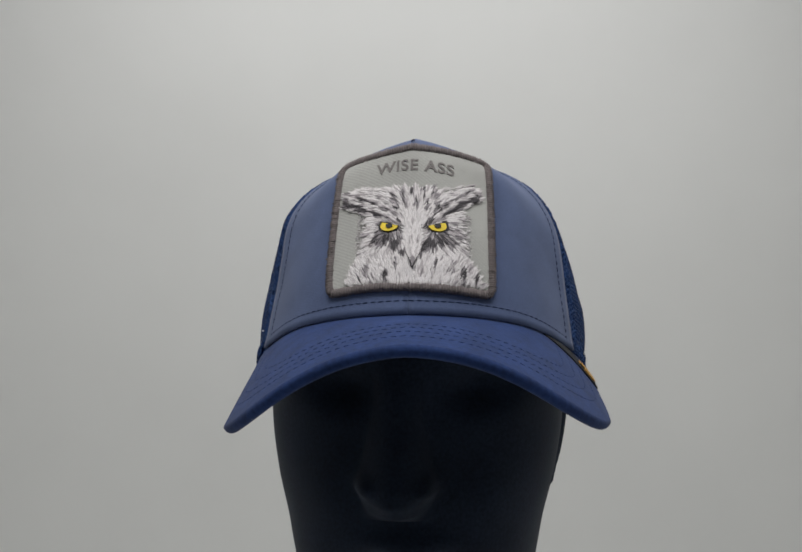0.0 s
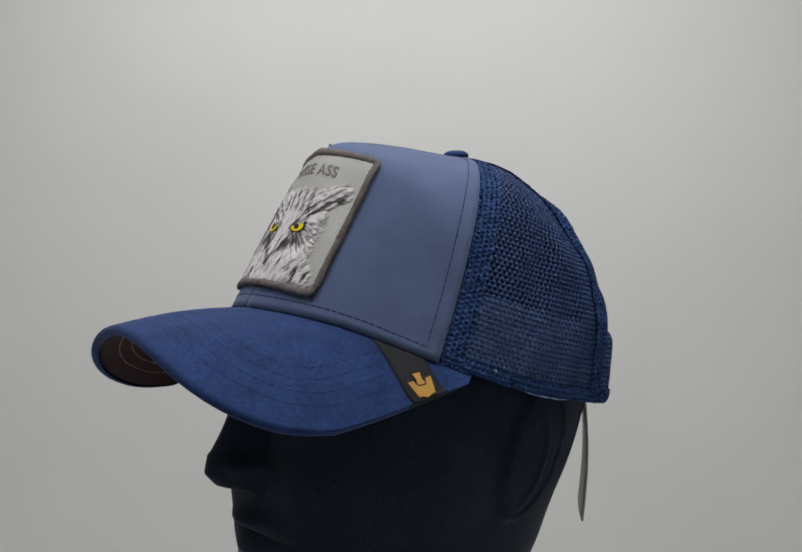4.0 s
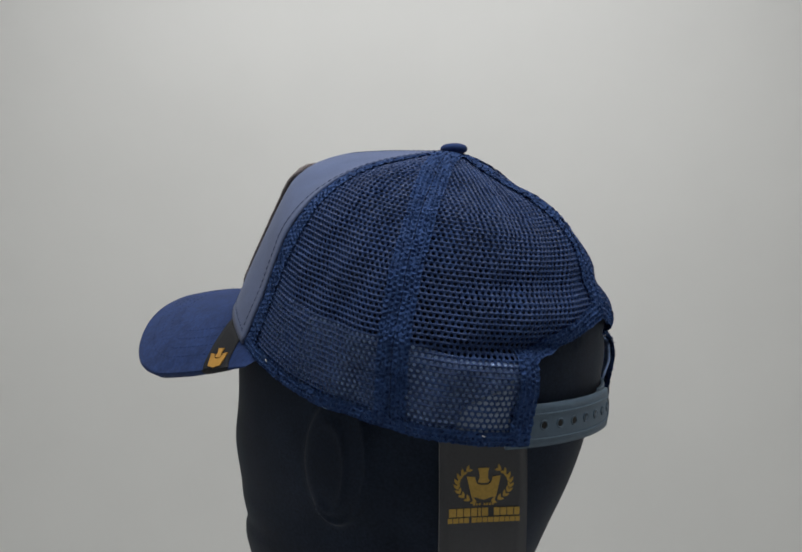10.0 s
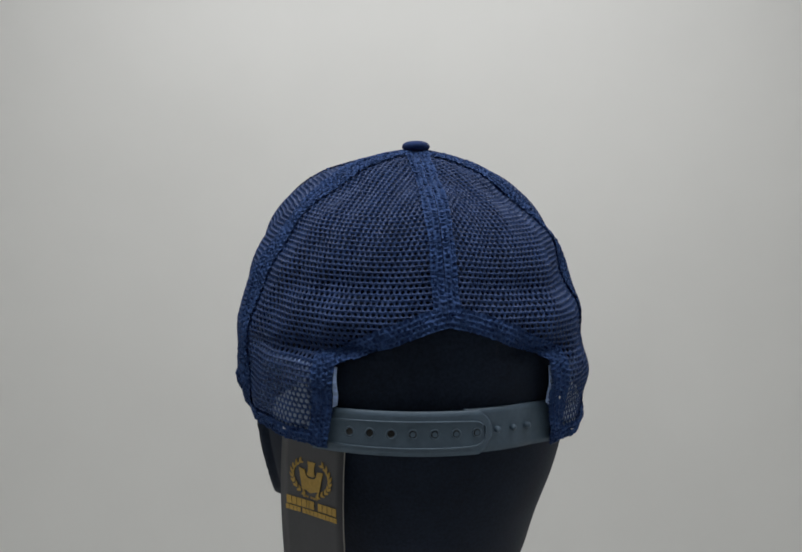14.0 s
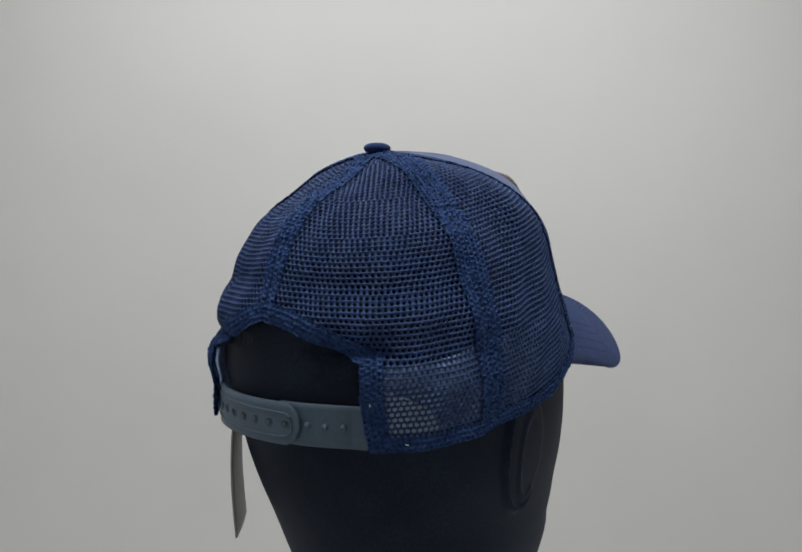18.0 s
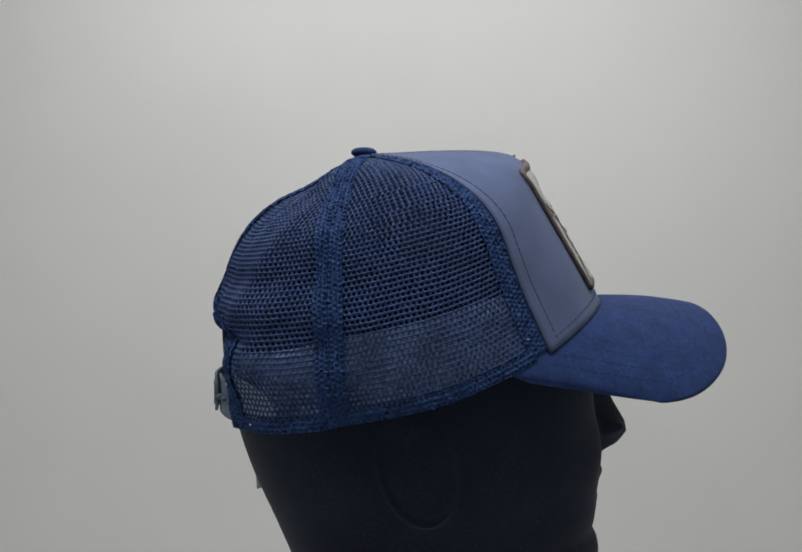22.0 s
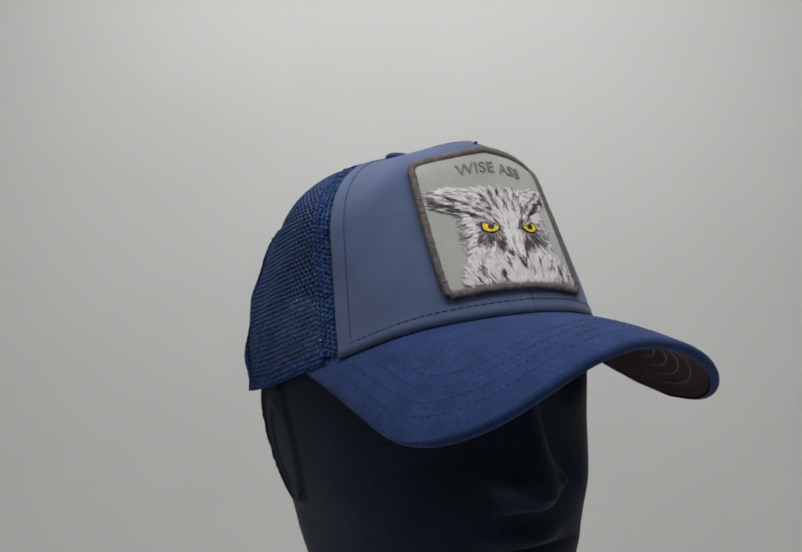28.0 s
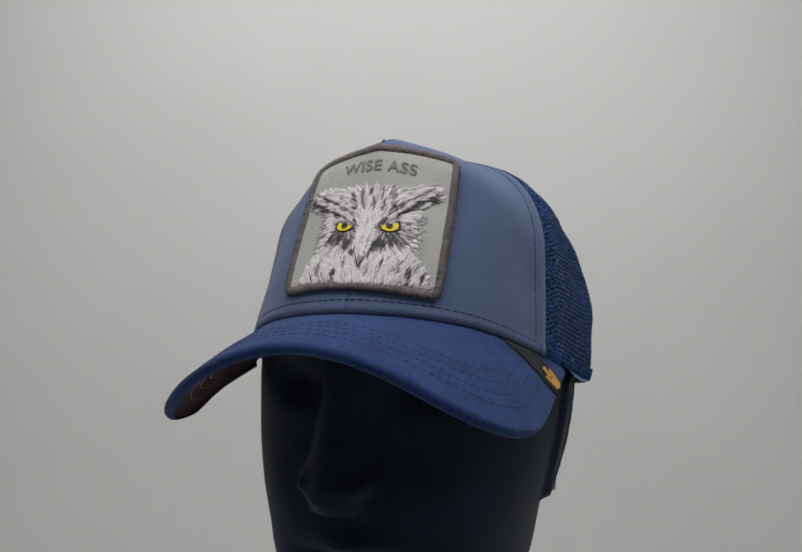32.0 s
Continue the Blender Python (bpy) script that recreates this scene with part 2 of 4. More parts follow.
def arch(phi):
    """Height of the rear opening's upper edge: straighter on the +x side, rounder on the other."""
    u = min(1.0, (180 - abs(phi)) / (180 - OPEN_EDGE))
    return -0.0358 - (0.0188 * u ** 1.1 if phi > 0 else 0.0172 * u ** 1.35)


ARCH_A = np.arange(140.0, 180.1, 1.0)
ARCH_V = {sg: np.array([s_at_height(sg * a, arch(sg * a)) for a in ARCH_A]) for sg in (1, -1)}


def net(rows, place, hole=0.30, depth=0.0008, keep=None, fuzz=0.00007):
    """Netting: rows of (v0, v1, edges in u); each cell is a ring round a real hole. place(u, v, off) gives points."""
    U, V, D = [], [], []
    bx = np.array([0, .5, 1, 1, 1, .5, 0, 0])
    by = np.array([0, 0, 0, .5, 1, 1, 1, .5])
    ang = np.radians([225, 270, 315, 0, 45, 90, 135, 180])
    hx, hy = 0.5 + hole * np.cos(ang) * 1.05, 0.5 + hole * np.sin(ang)
    wx, wy = 0.5 + (hole - .05) * np.cos(ang), 0.5 + (hole - .05) * np.sin(ang)
    for v0, v1, ue in rows:
        for a, b in zip(ue[:-1], ue[1:]):
            if keep is not None and not keep((a + b) / 2, (v0 + v1) / 2):
                continue
            U.append(np.concatenate([a + (b - a) * bx, a + (b - a) * hx, a + (b - a) * wx]))
            V.append(np.concatenate([v0 + (v1 - v0) * by, v0 + (v1 - v0) * hy, v0 + (v1 - v0) * wy]))
    D = np.concatenate([np.full(8, 0.0), np.full(8, -depth * 0.30), np.full(8, -depth)])
    U, V = np.array(U), np.array(V)
    P = place(U, V, np.broadcast_to(D, U.shape)).reshape(-1, 3)
    P = P + np.random.default_rng(len(P)).normal(0, fuzz, P.shape)
    k = np.arange(8)
    ring = np.concatenate([np.stack([k, (k + 1) % 8, (k + 1) % 8 + 8, k + 8], 1), np.stack([k + 8, (k + 1) % 8 + 8, (k + 1) % 8 + 16, k + 16], 1)])
    F = (np.arange(len(U))[:, None, None] * 24 + ring[None]).reshape(-1, 4)
    return P, F


def strip(path_phi, path_s, width, off, cell=0.0021, across=None, hole=0.29, shift=0.0):
    """A doubled net binding along a line on the crown."""
    c, nr = _crown(path_phi, path_s), crown_normal(path_phi, path_s)
    t = unit(np.gradient(c, axis=0))
    b = unit(np.cross(nr, t))
    d = np.concatenate([[0], np.cumsum(np.linalg.norm(np.diff(c, axis=0), axis=1))])
    m = across or max(2, round(width / cell))
    k = max(2, round(d[-1] / cell))
    # across the strip, in degrees and in s for each metre, so that it hugs the folds
    e1 = _crown(path_phi + 0.5, path_s) - _crown(path_phi - 0.5, path_s)
    e2 = (_crown(path_phi, np.clip(path_s + 0.005, 0, 1)) - _crown(path_phi, np.clip(path_s - 0.005, 0, 1))) / (np.clip(path_s + 0.005, 0, 1) - np.clip(path_s - 0.005, 0, 1))[:, None]
    g11, g12, g22 = (e1 * e1).sum(1), (e1 * e2).sum(1), (e2 * e2).sum(1)
    b1, b2 = (e1 * b).sum(1), (e2 * b).sum(1)
    det = np.maximum(g11 * g22 - g12 ** 2, 1e-14)
    kp = np.clip((g22 * b1 - g12 * b2) / det, -70 / width, 70 / width)
    ks = (g11 * b2 - g12 * b1) / det

    def place(u, v, o):
        bulge = 0.0002 * (1 - (2 * v / width) ** 2)
        ph = np.interp(u, d, path_phi) + (v + shift) * np.interp(u, d, kp)
        return crown(ph, np.interp(u, d, path_s) + (v + shift) * np.interp(u, d, ks), o + off + bulge)
    rows = []
    for i in range(m):
        e = np.linspace(0, d[-1], k + 1)
        if i % 2:
            e = np.concatenate([[0], (e[:-1] + e[1:]) / 2, [d[-1]]])
        rows.append((-width / 2 + width * i / m, -width / 2 + width * (i + 1) / m, e))
    return net(rows, place, hole, fuzz=0.00021)


def line_on(path_phi, path_s, off=0.0006):
    return crown(path_phi, path_s, off), crown_normal(path_phi, path_s)


# ---- the light tent ----
def build_tent():
    # one seamless sheet: floor, a wide bend, and the upright background
    prof = [(-1.1, 0.0), (-0.6, 0.0), (0.38, 0.0)]
    R, yc = 0.12, 0.40
    prof += [(yc + R * math.sin(a), R - R * math.cos(a)) for a in np.radians(np.arange(0, 91, 5))]
    prof += [(yc + R, z) for z in (0.20, 0.35, 0.5, 0.65, 0.8, 1.10)]
    xs = np.linspace(-0.75, 0.75, 31)
    pts = np.array([[(x, y, z) for x in xs] for y, z in prof])
    v, f = grid(pts)
    sheet = tagged(part("backdrop", v, f, tent_white, solid=0.004, offset=1), "seamless white background sheet curving up from the floor", "backdrop", kind="structure")
    for x, z, r in ((0.4133, 0.3403, 0.0007), (0.450, 0.575, 0.0005), (0.0165, 0.7552, 0.0004), (-0.3825, 0.3765, 0.0004)):
        q = [(x + r * math.cos(a) * (1 + 0.5 * math.sin(3 * a)), yc + R - 0.0003, z + r * math.sin(a)) for a in np.arange(8) * math.pi / 4]
        part("speck", [(px, py + d, pz) for d in (0, 0.0002) for px, py, pz in q], [tuple(range(8)), tuple(range(15, 7, -1))] + [(k, (k + 1) % 8, (k + 1) % 8 + 8, k + 8) for k in range(8)], card_pale, sheet, "tiny grey speck", smooth=False)
    for name, a, b, label in (("wall_left", (-0.76, -1.1), (-0.76, 0.53), "plain white fabric side wall of the light tent"),
                              ("wall_right", (0.76, 0.53), (0.76, -1.1), "plain white fabric side wall of the light tent"),
                              ("wall_front", (0.76, -1.11), (-0.76, -1.11), "plain white fabric wall behind the camera")):
        d = unit(np.array(b) - np.array(a))
        nrm = np.array([-d[1], d[0]]) * 0.01
        c = [np.array(a), np.array(b), np.array(b) + nrm, np.array(a) + nrm]
        v = [(*p, z) for z in (0.0, 1.10) for p in c]
        f = [(0, 1, 2, 3), (7, 6, 5, 4), (0, 4, 5, 1), (1, 5, 6, 2), (2, 6, 7, 3), (3, 7, 4, 0)]
        tagged(part(name, v, f, tent_white, smooth=False), label, "wall", kind="structure")
    v = [(x, y, z) for z in (1.105, 1.12) for x, y in ((-0.77, -1.12), (0.77, -1.12), (0.77, 0.55), (-0.77, 0.55))]
    f = [(3, 2, 1, 0), (4, 5, 6, 7), (0, 1, 5, 4), (1, 2, 6, 5), (2, 3, 7, 6), (3, 0, 4, 7)]
    tagged(part("ceiling", v, f, tent_white, smooth=False), "plain white fabric ceiling of the light tent", "ceiling", kind="structure")


# ---- the display head ----
HEAD_PLACE = pose(0.0025, -0.0040, 0.0015, 0, 0, -2.5)
CAP_PLACE = pose(0.0037, -0.0004, -0.0008, 0, 0, -3.47)


def fit_under_cap(pts):
    """Keep the head's skin a little inside the crown."""
    m = np.array(CAP_PLACE.inverted() @ HEAD_PLACE)
    q = pts @ m[:3, :3].T + m[:3, 3]
    dx, dy = q[..., 0] - TOP[0], q[..., 1] - TOP[1]
    phi, r = np.degrees(np.arctan2(dx, -dy)) % 360, np.hypot(dx, dy)
    zs, limit = np.linspace(-0.080, 0.030, 56), []
    for a in range(0, 363, 3):
        c = _crown(np.full(60, float(a)), np.linspace(0.0, 0.75, 60))
        gap = 0.0016 if 125 < a < 235 else 0.003
        limit.append(np.where(zs < c[0, 2] + 0.003, 1.0, np.interp(zs, c[:, 2], np.hypot(c[:, 0] - TOP[0], c[:, 1] - TOP[1])) - gap))
    limit = np.array(limit)
    i, j = np.clip((phi / 3).astype(int), 0, 119), np.clip(((q[..., 2] - zs[0]) / (zs[1] - zs[0])).astype(int), 0, 55)
    most = np.minimum(np.minimum(limit[i, j], limit[i + 1, j]), np.minimum(limit[i, np.minimum(j + 1, 55)], limit[i + 1, np.minimum(j + 1, 55)]))
    k = np.where((q[..., 2] > -0.080) & (r > most), most / np.maximum(r, 1e-6), 1.0)
    q[..., 0], q[..., 1] = TOP[0] + dx * k, TOP[1] + dy * k
    return (q - m[:3, 3]) @ m[:3, :3]


def build_head():
    """A smooth black display head; its plain features are pushed out of one closed skin."""
    zs = np.concatenate([np.linspace(-0.270, -0.234, 12), np.linspace(-0.228, 0.034, 280)])
    front = smooth_line([(-.370, -.072), (-.310, -.055), (-.262, -.048), (-.232, -.048), (-.215, -.058), (-.205, -.080), (-.190, -.0965), (-.175, -.1000), (-.165, -.0985), (-.158, -.0950), (-.150, -.0955),
                         (-.125, -.0955), (-.105, -.094), (-.085, -.092), (-.065, -.093), (-.048, -.092), (-.030, -.0825), (-.012, -.0745), (.004, -.0645), (.018, -.051), (.028, -.036), (.034, .000)], 160)
    back = smooth_line([(-.370, .082), (-.310, .060), (-.265, .053), (-.235, .052), (-.205, .055), (-.175, .0680), (-.150, .0785), (-.126, .0890), (-.104, .0965), (-.080, .1020), (-.055, .1050),
                        (-.035, .1040), (-.012, .0940), (.004, .0760), (.016, .0640), (.026, .0460), (.034, .012)], 160)
    half = smooth_line([(-.370, .078), (-.310, .058), (-.265, .053), (-.238, .053), (-.215, .052), (-.190, .055), (-.165, .0618), (-.140, .0662), (-.115, .0730), (-.090, .0770), (-.065, .0765),
                        (-.045, .0735), (-.025, .0705), (-.008, .0645), (.006, .0560), (.016, .0470), (.026, .0340), (.034, .006)], 160)
    yf, yb, hw = (np.interp(zs, c[:, 0], c[:, 1]) for c in (front, back, half))
    n = 440
    a = np.arange(n) * 2 * math.pi / n
    pts = np.zeros((len(zs), n, 3))
    for i, z in enumerate(zs):
        yc = yf[i] + 0.56 * (yb[i] - yf[i])
        ca, sa = np.cos(a), np.sin(a)
        fr, bk = yc - yf[i], yb[i] - yc
        k = (0.5 + 0.5 * ca) * min(1.0, max(-0.4, (z + 0.180) / 0.035))       # fuller towards the face, rounder behind
        kb = (ca < 0) * min(1.0, max(0.0, (z + 0.095) / 0.03))
        y = yc - np.where(ca > 0, fr, bk) * np.sign(ca) * np.abs(ca) ** (0.98 - 0.16 * k - 0.14 * kb)
        x = hw[i] * np.sign(sa) * np.abs(sa) ** (0.98 - 0.20 * k - 0.14 * kb * -ca)
        pts[i] = np.stack([x, y, np.full(n, z)], -1)

    def push(cx, cz, rx, rz, dy, power=2.0):
        """Push the face's skin forward by dy over a soft oval."""
        q = ((pts[..., 0] - cx) / rx) ** 2 + ((pts[..., 2] - cz) / rz) ** 2
        w = np.exp(-q * power) * (pts[..., 1] < -0.03)
        pts[..., 1] -= dy * w

    # nose: a ridge that widens to the nostrils and ends in a sharp underside
    rise = np.interp(-pts[..., 2], (0.045, 0.060, 0.075, 0.092, 0.103, 0.109, 0.115, 0.121), (0, 0.0040, 0.0090, 0.0160, 0.0215, 0.0222, 0.0165, 0.0))
    half_nose = np.interp(-pts[..., 2], (0.045, 0.075, 0.095, 0.106, 0.115), (0.010, 0.0115, 0.0160, 0.0185, 0.0150))
    ridge = np.maximum(0, 1 - ((pts[..., 0] + 0.005) / half_nose) ** 2) ** 1.1
    pts[..., 1] -= rise * ridge * (pts[..., 1] < -0.03)
    for sx in (-1, 1):
        push(sx * 0.0140 - 0.005, -0.1040, 0.0060, 0.0060, 0.0070)        # nostril wings
        push(sx * 0.028, -0.066, 0.018, 0.013, -0.0090)           # eye hollows
        push(sx * 0.026, -0.048, 0.022, 0.008, 0.0040)            # brows
        push(sx * 0.036, -0.112, 0.018, 0.020, 0.0030)            # cheeks
    push(0, -0.1215, 0.009, 0.005, 0.0004)
    push(0, -0.1310, 0.021, 0.0065, 0.0085, 1.8)                  # upper lip
    push(0, -0.1455, 0.018, 0.0060, 0.0060, 1.8)                  # lower lip
    push(0, -0.1385, 0.026, 0.0022, -0.0035, 1.5)
    push(0, -0.157, 0.020, 0.005, -0.0020)
    # ears: a thin raised rim, open towards the face, round a flat bowl with a second ridge
    u, w = (pts[..., 1] - 0.012 - 0.18 * (pts[..., 2] + 0.105)) / 0.021, (pts[..., 2] + 0.104) / 0.036
    d = np.hypot(u, w)
    shut = 1 / (1 + np.exp(-(u + 0.35 + 1.2 * np.clip(-w - 0.5, 0, 1)) / 0.08))
    inner = np.exp(-((np.hypot((u + 0.15) / 0.55, (w + 0.10) / 0.72) - 0.85) / 0.10) ** 2)
    lift = 0.0027 * np.exp(-((d - 0.87) / 0.050) ** 2) * shut + 0.0022 * np.where(pts[..., 0] > 0, 1.5, 0.8) / (1 + np.exp((d - 0.87) / 0.03)) + 0.0012 * inner * shut
    pts[..., 0] += np.sign(pts[..., 0]) * lift * (np.abs(pts[..., 0]) > 0.03)
    pts = fit_under_cap(pts)
    m, fs = len(zs), []
    for i in range(m - 1):
        for j in range(n):
            k = (j + 1) % n
            fs.append((i * n + j, i * n + k, (i + 1) * n + k, (i + 1) * n + j))
    fs += [tuple(range(n))[::-1], tuple(range((m - 1) * n, m * n))]
    ob = part("display_head", pts.reshape(-1, 3), fs, velvet_black)
    return tagged(ob, "matt black velour display head under the cap", "mannequin head")


# ---- the cap ----
# the worn rim's departure from an even curve, in tenths of a millimetre, every 15 degrees from one end to the other
RIM_BEND = np.array([(5, 3, -18), (-8, 10, -18), (1, 9, -20), (0, -8, -15), (-9, -8, -4), (-8, 5, 6), (-7, 12, -4), (-8, 10, 8), (-15, -10, 10), (-16, -10, -2), (-2, 4, -16), (10, 9, -17), (-4, 18, -10)])


def visor_point(psi, b, drop=0.0):
    """The visor at psi degrees (0 front, 90 its ends), b from the crown (0) to the rim (1)."""
    psi, b = np.broadcast_arrays(np.asarray(psi, float), np.asarray(b, float))
    q = np.arccos(np.clip(np.cos(np.radians(np.clip(np.abs(psi), 0, 90))), 0, 1) ** 2.62)
    sg = np.where(psi < 0, -1.0, 1.0)
    sn, cs = np.sin(q), np.maximum(np.cos(q), 0)
    seam = _crown(sg * np.degrees(q) / 90 * 52.2, np.zeros_like(b))
    xo, yo = 0.0786 * sn ** 0.8955, -0.0438 - 0.1179 * cs ** 0.3816
    g = 0.70 + 0.30 * np.clip((-yo - 0.040) / 0.07, 0, 1)
    zo = -0.0356 - 0.0350 * (xo / 0.076) ** 1.685 * g
    xo = sg * xo + 0.0040
    rim = np.stack([xo, yo + 0.0274 * xo, zo + 0.0261 * xo], -1)
    bell = np.exp(-(((sg * np.degrees(q))[..., None] - np.arange(-90, 91, 15)) / 13) ** 2)
    rim = rim + bell @ RIM_BEND * 0.0001
    p = seam + (rim - seam) * b[..., None]
    p[..., 2] += 0.0020 * np.sin(np.pi * np.clip(b, 0, 1)) * cs - drop
    return p


def psi_at(y, b):
    """The angle at which the visor's +x side lies y ahead, b of the way to the rim."""
    q = np.linspace(90, 0, 400)
    y, b = np.broadcast_arrays(np.asarray(y, float), np.asarray(b, float))
    return np.array([np.interp(-yy, -visor_point(q, np.full(400, bb))[:, 1], q) for yy, bb in zip(y.ravel(), b.ravel())]).reshape(y.shape)


def visor_normal(psi, b):
    psi, b = np.broadcast_arrays(np.asarray(psi, float), np.asarray(b, float))
    psi, b = np.clip(psi, -86, 86), np.clip(b, 0.02, 0.98)
    nrm = np.cross(visor_point(psi + 0.7, b) - visor_point(psi - 0.7, b), visor_point(psi, b - 0.02) - visor_point(psi, b + 0.02))
    return unit(nrm)


PSI = np.linspace(-90, 90, 121)


def build_visor(cap):
    bs = np.linspace(-0.06, 1, 25)
    P, B = np.meshgrid(PSI, bs)
    top = visor_point(P, B)
    nr = visor_normal(P, B)
    v, f = grid(top)
    visor = part("visor", v, f, visor_cloth, cap, "royal blue twill visor, curved, with sewn rows")
    # the rolled rim: a half-round edge from the top to the lining
    rim = visor_point(PSI, 1.0)
    rn = visor_normal(PSI, 1.0)
    out = unit(visor_point(PSI, 1.0) - visor_point(PSI, 0.9))
    reach = np.clip(np.linalg.norm(visor_point(PSI, 1.0) - visor_point(PSI, 0.0), axis=1)[:, None] / 0.045, 0.1, 1)
    prof = [rim + reach * (out * math.sin(a) * 0.0024 + rn * (math.cos(a) - 1) * 0.0023) for a in np.radians(np.linspace(0, 180, 9))]
    v, f = grid(np.array(prof))
    part("rim", v, f, visor_cloth, visor)
    reach = np.linalg.norm(visor_point(PSI, 1.0) - visor_point(PSI, 0.0), axis=1)
    thick = np.clip(0.090 * reach, 0.0002, 0.0040)
    B2 = np.meshgrid(PSI, np.linspace(-0.06, 0.985, 25))[1]
    low = visor_point(P, B2) - nr * thick[None, :, None]
    v, f = grid(low[:, 12:-12][:, ::-1])
    part("lining", v, f, under_cloth, visor, "dark brown twill lining under the visor")
    fine = np.linspace(-88, 88, 400)
    wide = np.linalg.norm(visor_point(fine, 1.0) - visor_point(fine, 0.0), axis=1)
    edge_line, steps = visor_point(np.linspace(-90, 90, 361), 1.0), np.linspace(0, 1, 60)
    away = np.array([np.linalg.norm(visor_point(np.full(60, a), steps)[:, None] - edge_line[None], axis=2).min(1) for a in fine])
    for d in (0.0098, 0.0158, 0.0218, 0.0278):
        b = np.array([np.interp(-d, -w, steps) if w.max() > d else -1.0 for w in away])
        on = b > 0.05
        p, nn = visor_point(fine[on], b[on]), visor_normal(fine[on], b[on])
        v, f = stitches(p, nn, 0.0027, 0.0007, 0.00012, -0.00003)
        part("stitching", v, f, thread_blue, visor, "dark blue stitching")
        on = (b > 0.45) & (np.abs(fine) < 62)
        p, nn = visor_point(fine[on], b[on]), visor_normal(fine[on], b[on])
        v, f = stitches(p - nn * (np.clip(0.090 * wide[on], 0.0002, 0.0040) + 0.0001)[:, None], -nn, 0.0026, 0.0011, 0.00026)
        part("stitching", v, f, thread_pale, visor, "pale stitching under the visor")
    # black woven tape with a gold badge, round the visor's side
    edge = np.concatenate([np.linspace(0.0, 1.0, 14)])
    PA, PB = np.meshgrid(np.linspace(0, 1, 7), edge)

    def ahead(a, b):
        """The tape's place along the visor, a across and b down it."""
        return (-0.0730 + 0.0038 * b) * (1 - a) + (-0.0550 + 0.0038 * b) * a
    pp = psi_at(ahead(PA, PB), PB)
    tape = visor_point(pp, PB) + visor_normal(pp, PB) * 0.0006
    span = np.clip(np.linalg.norm(visor_point(pp[-1], 1.0) - visor_point(pp[-1], 0.0), axis=1)[:, None] / 0.045, 0.1, 1)
    wrap = [tape[-1] + unit(visor_point(pp[-1], 1.0) - visor_point(pp[-1], 0.9)) * (0.0004 + 0.0024 * span) * math.sin(a) - visor_normal(pp[-1], 1.0) * (0.0004 + 0.0023 * span) * (1 - math.cos(a)) for a in np.radians((30, 60, 90, 120, 150, 180))]
    v, f = grid(np.concatenate([tape, np.array(wrap)]))
    badge_tape = part("side_tape", v, f, tape_black, cap, "black woven tape wrapped over the visor's side", solid=0.0005, offset=1)

    pm = psi_at(ahead(0.5, 0.37), 0.37)
    mid, nm = visor_point(pm, 0.37), visor_normal(pm, 0.37)
    ex = np.array([0, 1.0, 0.12])
    ex = unit(ex - nm * (ex @ nm))
    ey = np.cross(nm, ex)

    def on_tape(x, y):
        """Badge coordinates, both -1 to 1, on the tape."""
        return mid + nm * 0.0009 + 0.0060 * np.asarray(x)[..., None] * ex + 0.0057 * np.asarray(y)[..., None] * ey
    badge(on_tape, gold_thread, badge_tape, 0.0005)
    return visor


BADGE_BODY = [(-1.0, .50), (-.50, .44), (-.50, .30), (-.40, .05), (-.22, -.06), (.22, -.06), (.40, .05), (.50, .30), (.50, .44), (1.0, .50), (.72, -.82), (.45, -.84), (0, -1.0), (-.45, -.84), (-.72, -.82)]
BADGE_STEM = [(-.34, 1.0), (.34, 1.0), (.26, .72), (.24, .40), (.34, .16), (.20, .06), (-.20, .06), (-.34, .16), (-.24, .40), (-.26, .72)]


def flat_shape(outline, place):
    """A thin raised shape from a 2D outline; place maps 2D to points."""
    bm = bmesh.new()
    lo = [bm.verts.new((x, y, 0)) for x, y in outline]
    bm.faces.new(lo)
    bmesh.ops.triangulate(bm, faces=bm.faces[:])
    bmesh.ops.subdivide_edges(bm, edges=bm.edges[:], cuts=2, use_grid_fill=True)
    bmesh.ops.triangulate(bm, faces=bm.faces[:])
    co = np.array([v.co[:2] for v in bm.verts])
    bm.verts.index_update()
    fs = [tuple(v.index for v in f.verts) for f in bm.faces]
    bm.free()
    return place(co[:, 0], co[:, 1]), fs


def badge(place, mat, parent, thick):
    for name, outline in (("shield", BADGE_BODY), ("stem", BADGE_STEM)):
        v, f = flat_shape(outline, place)
        part(name, v, f, mat, parent, "gold badge shape", smooth=False, solid=thick, offset=0)


